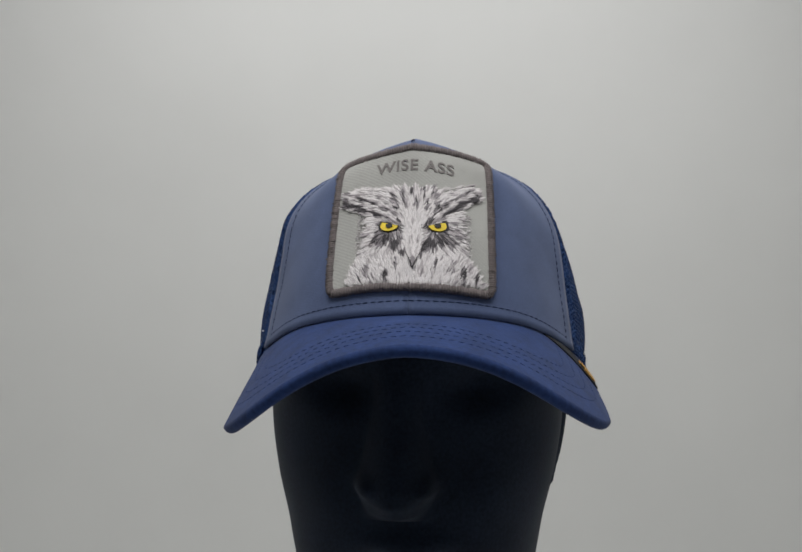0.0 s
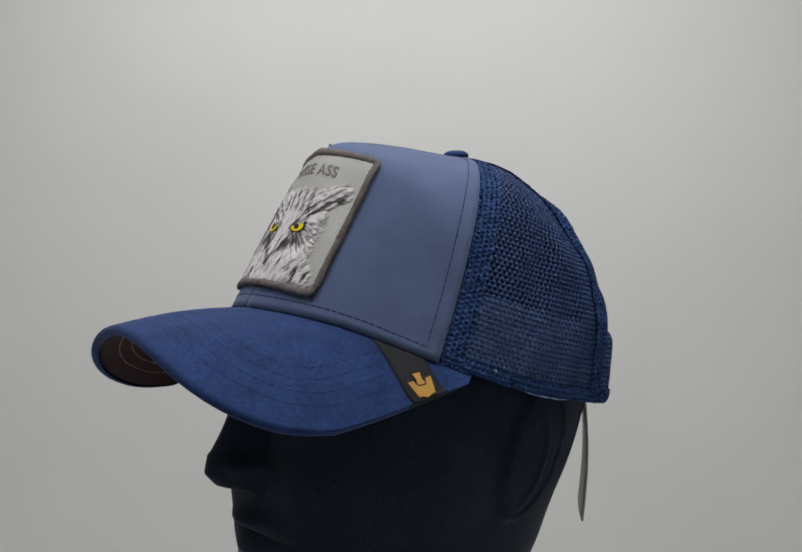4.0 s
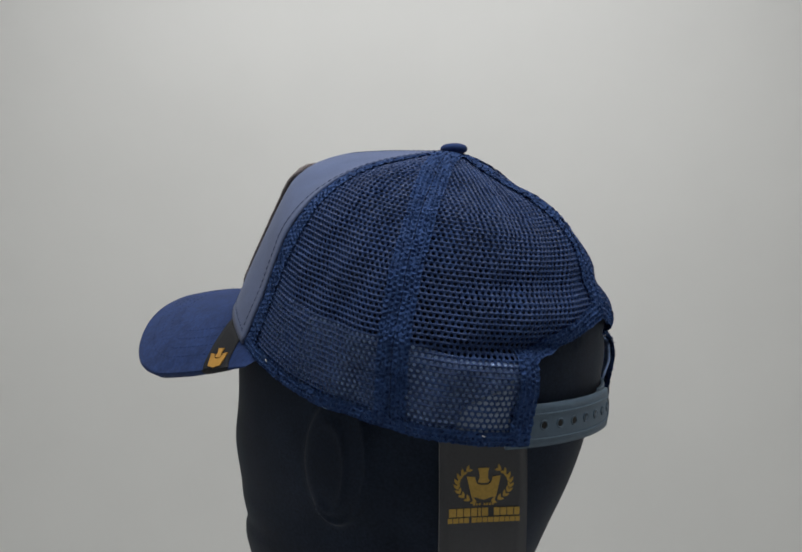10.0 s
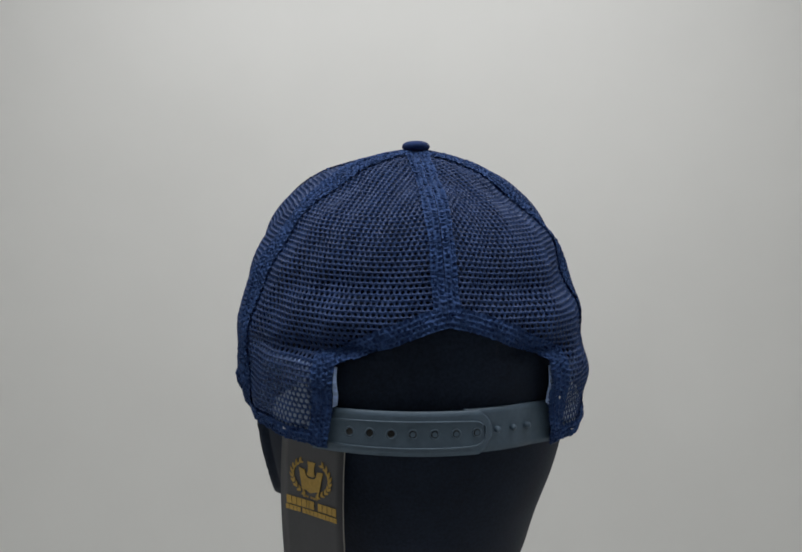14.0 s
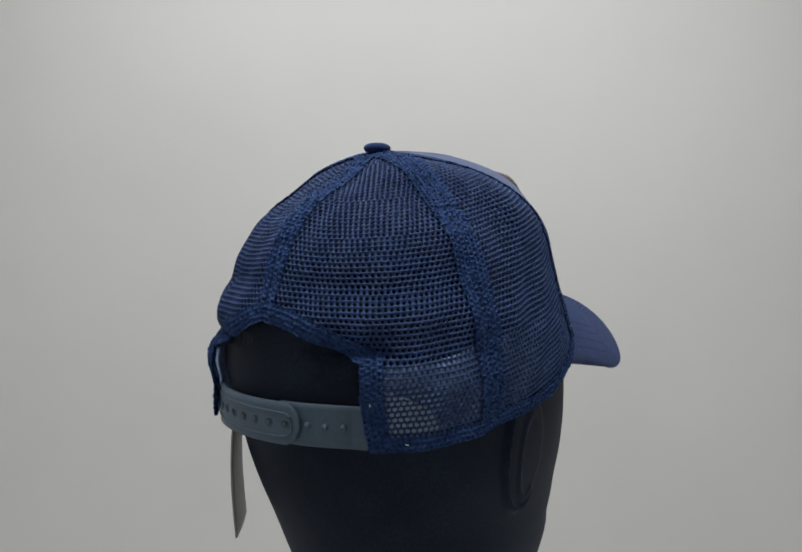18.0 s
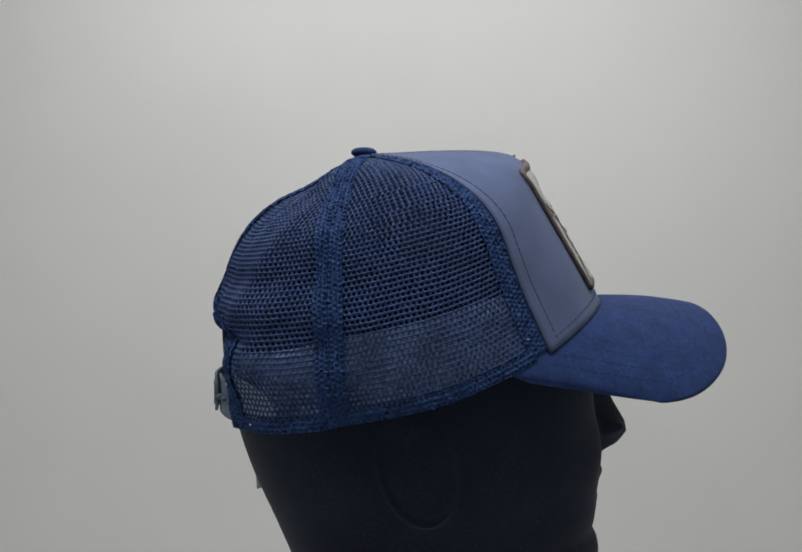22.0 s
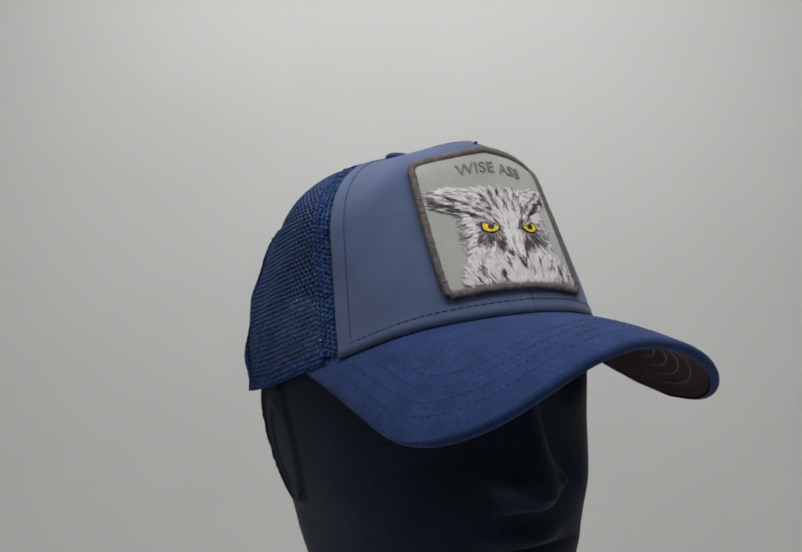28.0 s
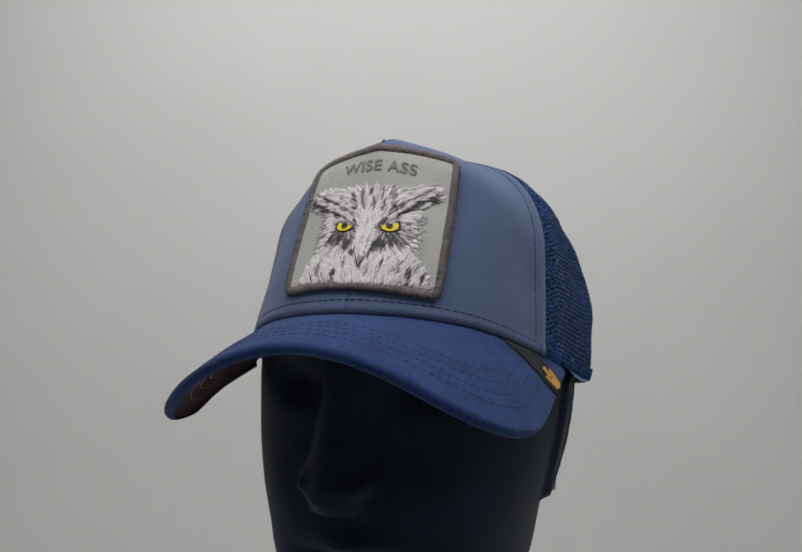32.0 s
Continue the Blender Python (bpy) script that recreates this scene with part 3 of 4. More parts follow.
def build_crown(cap):
    ss = np.linspace(0, 0.985, 48)
    # cloth front in two halves
    for sg in (-1, 1):
        u = np.linspace(0, 1, 30)
        S, U = np.meshgrid(ss, u, indexing="ij")
        phi = sg * U * (seam_front(S, sg) + 0.3)
        fold = 0.0005 * np.exp(-((U - 1) / 0.06) ** 2) + 0.0006 * np.exp(-(S / 0.028) ** 2)
        P = crown(phi, S, 0.0008 + fold)
        if sg < 0:
            P = P[:, ::-1]
        v, f = grid(P)
        panel = part("front_panel", v, f, crown_cloth, cap, "slate blue twill front panel", solid=0.0010, offset=-1)
        q = np.linspace(0.02, 0.97, 120)
        p, nn = line_on(sg * (seam_front(q, sg) - 3.0 - 2.8 * q), q, 0.0009)
        v, f = stitches(p, nn, 0.0027, 0.0007, 0.00018)
        part("stitching", v, f, thread_navy, panel, "navy topstitching")
        q = np.linspace(0, 1, 80)
        p, nn = line_on(sg * q * (float(seam_front(0.03, sg)) - 0.6), 0.036 - 0.008 * q ** 2, 0.0009)
        v, f = stitches(p, nn, 0.0028, 0.0006, 0.00019)
        part("stitching", v, f, thread_navy, panel, "navy topstitching")
        q = np.linspace(0.62, 0.97, 60)
        p, nn = line_on(np.full(60, sg * 1.6), q, 0.0008)
        v, f = stitches(p, nn, 0.0024, 0.0007, 0.00015)
        part("stitching", v, f, thread_navy, panel, "navy topstitching")

    # net panels: side and rear, both hands
    def panel(lo, hi, rear):
        nrow = 69
        edges = np.linspace(0.0, 0.985, nrow + 1)
        rows = []
        for i in range(nrow):
            s0, s1 = edges[i], edges[i + 1]
            sm = (s0 + s1) / 2
            a, b = lo(sm), hi(sm)
            arc = np.linalg.norm(np.diff(_crown(np.linspace(a, b, 24), np.full(24, sm)), axis=0), axis=1).sum()
            k = max(2, round(arc / 0.0026))
            e = np.linspace(0, 1, k + 1)
            if i % 2:
                e = np.concatenate([[0], (e[:-1] + e[1:]) / 2, [1]])
            rows.append((s0, s1, e))
        def place(u, v, o):
            return crown(lo(v) * (1 - u) + hi(v) * u, v, o)
        def keep(u, v):
            w = lo(v) * (1 - u) + hi(v) * u
            g, ph = (1 if w > 0 else -1), abs(w)
            return ph < open_edge(v, g) or v > np.interp(ph, ARCH_A, ARCH_V[g]) + 0.01
        return net(rows, place, 0.380, keep=keep if rear else None, fuzz=0.00008)

    for sg in (1, -1):
        for rear in (False, True):
            lo = (lambda s, g=sg: g * seam_front(s, g)) if not rear else (lambda s, g=sg: g * seam_side(s))
            hi = (lambda s, g=sg: g * seam_side(s)) if not rear else (lambda s, g=sg: g * 180.0 + 0 * np.asarray(s))
            if sg < 0:
                lo, hi = hi, lo
            if rear and sg < 0:
                lo = lambda s: -180.0 + 0 * np.asarray(s)
            v, f = panel(lo, hi, rear)
            part("net_panel", v, f, net_nylon, cap, "navy nylon net panel")
    # doubled net bindings
    q = np.linspace(0, 1, 90)
    def binding(phi, s, width, off, **kw):
        v, f = joined([strip(phi, s, width, off + 0.0001, 0.0024, hole=0.33, **kw), strip(phi, s, width * 0.96, off - 0.0004, 0.0022, hole=0.20, **kw)])
        return part("binding", v, f, binding_nylon, cap, "folded navy net binding")
    for sg in (1, -1):
        s = 0.02 + 0.95 * q
        binding(sg * (seam_front(s, sg) + 3.2 + 2 * s), s, 0.0100, 0.0005)
        s = 0.01 + 0.96 * q
        for d in (-0.0036, 0.0036):
            side = binding(sg * seam_side(s), s, 0.0066, 0.0008, shift=d)
        p, nn = line_on(sg * seam_side(s), s, 0.0004)
        v, f = stitches(p, nn, 0.0026, 0.0006, 0.00030)
        part("seam_thread", v, f, thread_navy, side, "dark thread in the seam's groove")
        for d in (-3.2, 3.2):
            p, nn = line_on(sg * (seam_side(s) + d * (0.6 + 0.8 * s)), s, 0.0009)
            v, f = stitches(p, nn, 0.0024, 0.0008, 0.00022)
            part("stitching", v, f, binding_nylon, side)
        ph = sg * (45 + (open_edge(0.0, sg) - 45) * q)
        binding(ph, np.full(90, 0.018), 0.0065, 0.0008)
        # the opening's upright side and the arch over it
        z = np.linspace(0.0, float(np.interp(open_edge(1.0, sg), ARCH_A, ARCH_V[sg])) + 0.03, 40)
        binding(sg * (open_edge(z, sg) - 3.0), z, 0.0100, 0.0008)
        ph = OPEN_EDGE - 2 + (180 - OPEN_EDGE + 2) * q
        binding(sg * ph, np.interp(ph, ARCH_A, ARCH_V[sg]) + 0.022, 0.0085, 0.0009)
    s = np.linspace(float(ARCH_V[1][-1]) + 0.03, 0.975, 80)
    for d in (-0.0030, 0.0030):
        rear = binding(np.full(80, 180.0), s, 0.0056, 0.0008, shift=d)
    p, nn = line_on(np.full(80, 180.0), s, 0.0004)
    v, f = stitches(p, nn, 0.0026, 0.0006, 0.00030)
    part("seam_thread", v, f, thread_navy, rear, "dark thread in the seam's groove")
    for d in (-3.6, 3.6):
        p, nn = line_on(180 + d * (0.55 + 0.9 * s), s, 0.0008)
        v, f = stitches(p, nn, 0.0024, 0.0008, 0.00022)
        part("stitching", v, f, binding_nylon, rear)
    # sweatband inside
    ph = np.linspace(-OPEN_EDGE, OPEN_EDGE, 146)
    rise = np.interp(np.abs(ph), (0, 45, 62, 97, 120, 137, 143), (0.16, 0.20, 0.228, 0.226, 0.214, 0.205, 0.20))
    P = []
    for k in np.linspace(0, 1, 16):
        v = 0.013 + rise * k * 0.96
        # the ends show a little inside the opening, above the strap
        end = np.where(ph > 0, open_edge(v, 1) + 0.6, open_edge(v, -1) - 0.5) - 4.0 * np.clip((0.46 - k) / 0.08, 0, 1)
        wave = math.sin(math.pi * k) * (1 + np.sin(ph * 0.21 + 5 * k) * np.sin(ph * 0.083 - 7 * k))
        P.append(crown(ph + np.sign(ph) * (end - OPEN_EDGE) * np.clip((np.abs(ph) - 120) / (OPEN_EDGE - 120), 0, 1), v, -0.0010 - 0.0007 * wave))
    P = np.stack(P)
    P[0, :, 2] -= 0.0030 * np.exp(-((ph - 78) / 16) ** 4)        # a pale edge shows under the hem
    v, f = grid(P)
    part("sweatband", v, f, band_cloth, cap, "grey-blue cloth sweatband inside the net", solid=0.0012, offset=-1)
    # button
    bm = bmesh.new()
    bmesh.ops.create_uvsphere(bm, u_segments=32, v_segments=16, radius=1)
    for w in bm.verts:
        k = 1 if w.co.z > 0 else 0.95
        r = math.hypot(w.co.x, w.co.y)
        if r > 1e-6:
            w.co.x, w.co.y = w.co.x / r * r ** 0.7, w.co.y / r * r ** 0.7
        w.co = (TOP[0] + w.co.x * 0.0070, TOP[1] + w.co.y * 0.0070, 0.0462 + w.co.z * 0.0028 * k)
    vs = [w.co[:] for w in bm.verts]
    bm.verts.index_update()
    fs = [[w.index for w in fc.verts] for fc in bm.faces]
    bm.free()
    part("button", vs, fs, visor_cloth, cap, "cloth-covered royal blue button")


# ---- the patch: x across, h up the front slope, both in metres from the middle of the front hem ----
FOOT = np.array([0, -0.1035, -0.036])
UP = unit(np.array([0, 0.0437, 0.0772]))
OUT = np.array([0, -UP[2], UP[1]])


def slope_table():
    """Depth of the crown behind the front slope's plane, over a regular grid of x and h."""
    ph, s = np.meshgrid(np.linspace(-60, 60, 161), np.linspace(0, 0.80, 121), indexing="ij")
    p = _crown(ph, s) - FOOT
    return p[..., 0].ravel(), (p @ UP).ravel(), (p @ OUT).ravel()


SX, SH, SD = slope_table()
GX, GH = np.linspace(-0.045, 0.045, 46), np.linspace(-0.004, 0.100, 53)


def depth_grid():
    g = np.zeros((len(GX), len(GH)))
    for i, x in enumerate(GX):
        d2 = (SX[:, None] - x) ** 2 + (SH[:, None] - GH[None]) ** 2
        k = np.argpartition(d2, 6, axis=0)[:6]
        w = 1 / (np.take_along_axis(d2, k, 0) + 1e-8)
        g[i] = (w * SD[k]).sum(0) / w.sum(0)
    for _ in range(1):       # a stiff patch bridges small dents
        g[1:-1] = (g[:-2] + 2 * g[1:-1] + g[2:]) / 4
        g[:, 1:-1] = (g[:, :-2] + 2 * g[:, 1:-1] + g[:, 2:]) / 4
    return g


GD = depth_grid()


def on_front(x, h, off=0.0):
    x, h, off = np.broadcast_arrays(np.asarray(x, float) - 0.0006, np.asarray(h, float), np.asarray(off, float))
    fx = np.clip((x + 0.0005 - GX[0]) / (GX[1] - GX[0]), 0, len(GX) - 1.001)
    fh = np.clip((h - GH[0]) / (GH[1] - GH[0]), 0, len(GH) - 1.001)
    i, j = fx.astype(int), fh.astype(int)
    u, w = fx - i, fh - j
    d = GD[i, j] * (1 - u) * (1 - w) + GD[i + 1, j] * u * (1 - w) + GD[i, j + 1] * (1 - u) * w + GD[i + 1, j + 1] * u * w
    return FOOT + (x + 0.0005)[..., None] * np.array([1.0, 0, 0]) + h[..., None] * UP + (d + 0.0010 + off)[..., None] * OUT


PATCH_LOW, PATCH_TALL = 0.0140, 0.0765


def patch_outline(inset=0.0, n=160):
    """The patch's outline as x, h: a flared shield with round corners and a peaked top."""
    k = [(-1.00, .135), (-.985, .080), (-.945, .044), (-.87, .030), (-.5, .028), (0, .022), (.5, .022), (.86, .026), (.94, .038), (.985, .074), (1.0, .13), (1.0, .25), (.995, .5), (.985, .72), (.968, .905),
         (.940, .952), (.885, .978), (.80, .990), (.45, .994), (.12, .996), (0, 1.0), (-.12, .994), (-.45, .978), (-.80, .972), (-.90, .956), (-.955, .925), (-.985, .875), (-1.0, .70), (-1.008, .5), (-1.01, .25), (-1.00, .135)]
    c = smooth_line([(0.0368 * x, PATCH_LOW + PATCH_TALL * y) for x, y in k], n + 1)[:-1]
    if inset:
        t = unit(np.roll(c, -1, 0) - np.roll(c, 1, 0))
        c = c + inset * np.stack([-t[:, 1], t[:, 0]], 1)
    return c


def build_patch(cap):
    c = patch_outline(0.0015)
    # felt: rings shrinking to the middle
    mid = np.array([0, PATCH_LOW + 0.5 * PATCH_TALL])
    rings = [on_front(*(mid + (c - mid) * k).T, 0.0012) for k in (1, 0.9, 0.75, 0.6, 0.45, 0.3, 0.15, 0.02)]
    P = np.array(rings)
    P = np.concatenate([P, P[:, :1]], 1)
    v, f = grid(P)
    patch = part("patch", v, f, patch_felt, cap, "sage grey twill patch embroidered with a grey owl")
    # merrowed rim: a fat rope with slanting ridges
    o = patch_outline(0.0018, 840)
    line = on_front(*o.T, 0.0009)
    n = len(line)
    t = unit(np.roll(line, -1, 0) - np.roll(line, 1, 0))
    side = unit(np.cross(t, OUT))
    up = np.cross(side, t)
    ang = np.radians(np.arange(0, 360, 30))
    rough = np.random.default_rng(8)
    rr = 1 + (0.10 + 0.12 * rough.random((n, 1))) * np.sin(np.arange(n)[:, None] * 2 * math.pi / 3.3 + ang[None] * 0.6) + 0.09 * rough.standard_normal((n, 12))
    ring = line[:, None] + (np.cos(ang)[None, :, None] * side[:, None] * 0.0020 + np.sin(ang)[None, :, None] * up[:, None] * 0.0013) * rr[..., None]
    idx = np.arange(n * 12).reshape(n, 12)
    f = np.stack([idx, np.roll(idx, -1, 1), np.roll(np.roll(idx, -1, 1), -1, 0), np.roll(idx, -1, 0)], -1).reshape(-1, 4)
    part("rim", ring.reshape(-1, 3), f, rim_thread, patch, "brown-grey overlocked rim")
    # lettering
    word = bpy.data.curves.new("words", "FONT")
    word.body, word.size, word.align_x, word.space_character = "WISE ASS", 0.0100, "CENTER", 1.08
    word.offset = 0.00018
    tmp = bpy.data.objects.new("words", word)
    scene.collection.objects.link(tmp)
    bpy.context.view_layer.update()
    me = bpy.data.meshes.new_from_object(tmp)
    co = np.array([w.co[:2] for w in me.vertices])
    fs = [tuple(p.vertices) for p in me.polygons]
    bpy.data.objects.remove(tmp)
    co[:, 0] -= (co[:, 0].max() + co[:, 0].min()) / 2
    x = 0.0008 + co[:, 0] * 0.0354 / (co[:, 0].max() - co[:, 0].min())
    h = PATCH_LOW + 0.0624 + co[:, 1] * 0.78 - 4.2 * x ** 2
    part("lettering", on_front(x, h, 0.0013), fs, letter_grey, patch, "dark grey embroidered words WISE ASS", smooth=False, solid=0.0003, offset=0)
    build_owl(patch)
    return patch


def strokes(items, off):
    """Embroidery stitches: (x, h, angle, length, width) each a slim raised lozenge."""
    it = np.array(items, float)
    n = len(it)
    lx = np.array([-.5, -.15, .15, .5, .15, -.15, 0])
    wy = np.array([0, .5, .5, 0, -.5, -.5, 0])
    ca, sa = np.cos(it[:, 2:3]), np.sin(it[:, 2:3])
    X = it[:, 0:1] + lx * it[:, 3:4] * ca - wy * it[:, 4:5] * sa
    H = it[:, 1:2] + lx * it[:, 3:4] * sa + wy * it[:, 4:5] * ca
    o = np.asarray(off, float).reshape(-1, 1) + np.array([0, .0000, .0000, 0, .0000, .0000, .00010])
    P = on_front(X, H, np.broadcast_to(o, X.shape)).reshape(-1, 3)
    k = np.arange(6)
    tri = np.stack([k, (k + 1) % 6, np.full(6, 6)], 1)[:, ::-1]
    F = (np.arange(n)[:, None, None] * 7 + tri[None]).reshape(-1, 3)
    return P, F


def build_owl(patch):
    """The owl's head in thread, worked out in a unit square on the patch: x -1..1, y 0 (foot) to 1."""
    rnd = random.Random(5)

    def place(x, y):
        return 0.0011 + 0.0365 * x, PATCH_LOW + 0.0765 * y

    def ragged(x, y):
        return 0.016 * math.sin(x * 31 + 3 * math.sin(x * 9)) + 0.013 * math.sin(x * 57 + y * 12)

    def brow(x):
        """Height of the slanting brow line; the two sides differ."""
        return 0.452 + (0.41 * max(0, x - 0.22) if x > 0 else 0.27 * max(0, -x - 0.20))

    def bib(x):
        """Where the face ends and the breast begins."""
        return 0.252 - 0.075 * math.exp(-((x - 0.01) / 0.10) ** 2)

    def inside(x, y):
        ax = abs(x)
        chest = 0.066 + 0.03 * ax < y < 0.26 and -0.80 + 0.9 * max(0, y - 0.09) - ragged(y * 3, x) < x < 0.86 - 1.5 * max(0, y - 0.10) + ragged(y * 3, x)
        face = 0.19 <= y < 0.62 and ax < 0.60 + 0.03 * math.sin(9 * y) + ragged(y * 4, x)
        top = 0.690 + 0.055 * math.exp(-((x - 0.68) / 0.13) ** 2) + 0.030 * math.exp(-((x + 0.70) / 0.20) ** 2) - 0.020 * math.exp(-((ax - 0.42) / 0.09) ** 2) + ragged(x, y)
        tuft = brow(x) - 0.030 < y < top and -0.90 - ragged(y * 5, x) < x < 0.82 + ragged(y * 5, x)
        return chest or face or tuft

    def flow(x, y):
        """Which way the feathers lie."""
        ax, sg = abs(x), (1 if x >= 0 else -1)
        if y < bib(x):
            return -math.pi / 2 + (0.75 if sg > 0 else -0.85) * ax * -1
        if y > brow(x) - 0.01:
            a = math.radians(90 - (62 if sg > 0 else 74) * min(1, ax / 0.42))
            return a if sg > 0 else math.pi - a
        if ax < 0.11:
            return math.pi / 2 + 0.9 * x
        return math.atan2((y - 0.46) * 1.3, x - sg * 0.26)

    def blot(x, y, cx, cy, rx, ry):
        return math.exp(-(((x - cx) / rx) ** 2 + ((y - cy) / ry) ** 2))

    def tone(x, y):
        """0 white to 1 charcoal."""
        sg = 1 if x >= 0 else -1
        ax = abs(x)
        t = 0.16
        if y < bib(x):
            t = 0.08 + 0.12 * max(0, ax - 0.45)
            for cx, cy, rx, ry, k in ((0.60, 0.150, 0.05, 0.050, 0.75), (0.70, 0.175, 0.05, 0.030, 0.55), (0.48, 0.175, 0.05, 0.035, 0.45), (0.28, 0.185, 0.05, 0.030, 0.40), (0.76, 0.120, 0.05, 0.025, 0.5),
                                      (-0.30, 0.125, 0.05, 0.022, 0.70), (-0.55, 0.150, 0.06, 0.035, 0.40), (-0.20, 0.185, 0.05, 0.030, 0.42), (-0.62, 0.120, 0.04, 0.025, 0.45), (0.12, 0.120, 0.04, 0.030, 0.30)):
                t = max(t, 1.12 * k * blot(x - 0.35 * x * (0.15 - y), y, cx, cy, rx * 0.55, ry * 1.5))
        else:
            # dark discs under the eyes, and beside the beak
            t = max(t, 0.64 * blot(ax, y, 0.36, 0.345, 0.20, 0.055), 0.84 * blot(ax, y, 0.21, 0.315, 0.10, 0.050), 0.72 * blot(ax, y, 0.13, 0.262, 0.06, 0.035))
            t = max(t, 0.56 * math.exp(-((math.hypot((ax - 0.29) / 0.155, (y - 0.430) / 0.062) - 0.9) / 0.22) ** 2))
            t = max(t, 0.34 * blot(ax, y, 0.52, 0.40, 0.07, 0.10))
            bl = y - brow(x)
            if 0.14 < ax < 0.90:
                t = max(t, (0.62 + 0.26 * math.sin(ax * 34 + 2 * sg) + 0.30 * blot(ax, 0, 0.72 if sg < 0 else 0.58, 0, 0.16, 1)) * math.exp(-((bl - 0.002) / (0.012 + 0.020 * ax)) ** 2))
                t = max(t, 0.46 * math.exp(-((bl - 0.050 - 0.03 * ax) / 0.020) ** 2) * min(1, ax / 0.3))
            if y > 0.50 and ax < 0.34:
                t = max(t, 0.20 + 0.26 * math.cos(x * 48 + 1.5 * math.sin(y * 30)) * min(1, (y - 0.50) / 0.06))
            if blot(ax, y, 0.31, 0.478 + (0.012 if sg > 0 else 0), 0.12, 0.016) > 0.5:
                t = 0.30
            # the pale bridge, widening upwards from the beak
            if ax < 0.045 + 0.10 * min(1, max(0, (y - 0.20) / 0.22)) and 0.18 < y < 0.56:
                t = 0.02
        a = flow(x, y)
        across = -x * math.sin(a) + 2.1 * y * math.cos(a)
        return t + 0.14 * math.sin(across * 58 + 4 * math.sin(x * 13 + y * 19)) + 0.07 * math.sin(x * 37 - y * 51)

    bins = {0: [], 1: [], 2: [], 3: []}

    def lay(layer, x, y, a, length, width, off):
        px, ph = place(x, y)
        bins[layer].append((px, ph, a, length, width, off))
    # a dense ground of broad stitches, then finer ones over it
    for total, low, wide in ((2600, 0.0013, 0.00115), (5600, 0.0016, 0.00066)):
        count = 0
        while count < total:
            x, y = rnd.uniform(-0.95, 0.92), rnd.uniform(0.04, 0.78)
            if not inside(x, y):
                continue
            count += 1
            t = tone(x, y) + rnd.gauss(0, 0.065)
            layer = 0 if t < 0.27 else 1 if t < 0.38 else 2 if t < 0.54 else 3
            lay(layer, x, y, flow(x, y) + rnd.gauss(0, 0.16), rnd.uniform(0.0024, 0.0058), wide * rnd.uniform(0.75, 1.3) * (1 if layer < 2 else 0.8), low + rnd.uniform(0, 0.0005))
    # pale thread down the beak
    for _ in range(90):
        y = rnd.uniform(0.200, 0.36)
        x = 0.008 + rnd.uniform(-1, 1) * (0.016 + 0.24 * (y - 0.19))
        lay(0 if rnd.random() < 0.85 else 1, x, y, -math.pi / 2 - 1.2 * x + rnd.gauss(0, 0.1), rnd.uniform(0.002, 0.0042), rnd.uniform(0.0004, 0.0008), 0.0026)
    # fringe of fine pale hairs beside the face and over the crown
    for _ in range(300):
        sg = rnd.choice((-1, 1))
        x, y = sg * (0.60 + rnd.uniform(-0.03, 0.08)), rnd.uniform(0.24, 0.54)
        lay(0 if rnd.random() < 0.6 else 1, x, y, (0 if sg > 0 else math.pi) + rnd.gauss(0.1 * sg, 0.4), rnd.uniform(0.002, 0.0038), 0.00022, 0.0014)
    for _ in range(260):
        x = rnd.uniform(-0.88, 0.80)
        lay(0, x, 0.688 + 0.05 * math.exp(-((x - 0.68) / 0.12) ** 2) + 0.03 * math.exp(-((x + 0.70) / 0.18) ** 2) + rnd.uniform(-0.02, 0.02), flow(x, 0.7) + rnd.gauss(0, 0.3), rnd.uniform(0.002, 0.0040), 0.0004, 0.0015)
    for k, name, mat, label in ((0, "white_embroidery", fur_white, "white embroidered feathers"), (1, "pale_embroidery", fur_pale, "pale grey embroidered feathers"),
                                (2, "grey_embroidery", fur_grey, "grey embroidered feathers"), (3, "dark_embroidery", fur_dark, "charcoal embroidered feathers")):
        it = np.array(bins[k])
        v, f = strokes(it[:, :5], it[:, 5] + 0.00006 * k)
        tagged(part(name, v, f, mat, patch, label, smooth=False), kind="stuff")
    # eyes: yellow discs cut off by a slanting lid, with dark pupils
    for sg in (-1, 1):
        ex, ey = place(sg * 0.291, 0.428)
        disc = []
        for a in np.linspace(0, 2 * math.pi, 40, endpoint=False):
            x, y = math.cos(a), math.sin(a)
            lid = 0.62 - 0.62 * (1 - (x * sg + 1) / 2)
            disc.append((x, min(y if y > 0 else 0.62 * y, lid)))
        def eye(scale, off):
            return lambda x, y: on_front(ex + np.asarray(x) * scale, ey + np.asarray(y) * scale, off)
        v, f = flat_shape([(x * 1.22, y * (1.45 if y > 0 else 1.10)) for x, y in disc], eye(0.0039, 0.0023))
        part("eye_rim", v, f, eye_and_hole_black, patch, "black thread round the eye", smooth=False, solid=0.0003, offset=0)
        v, f = flat_shape(disc, eye(0.0038, 0.0027))
        part("iris", v, f, eye_yellow, patch, "bright yellow embroidered eye", smooth=False, solid=0.0003, offset=0)
        v, f = flat_shape([(0.40 * math.cos(a), min(0.30, 0.06 + 0.34 * math.sin(a))) for a in np.linspace(0, 2 * math.pi, 24, endpoint=False)], eye(0.0037, 0.0031))
        part("pupil", v, f, eye_and_hole_black, patch, "black pupil", smooth=False, solid=0.0003, offset=0)
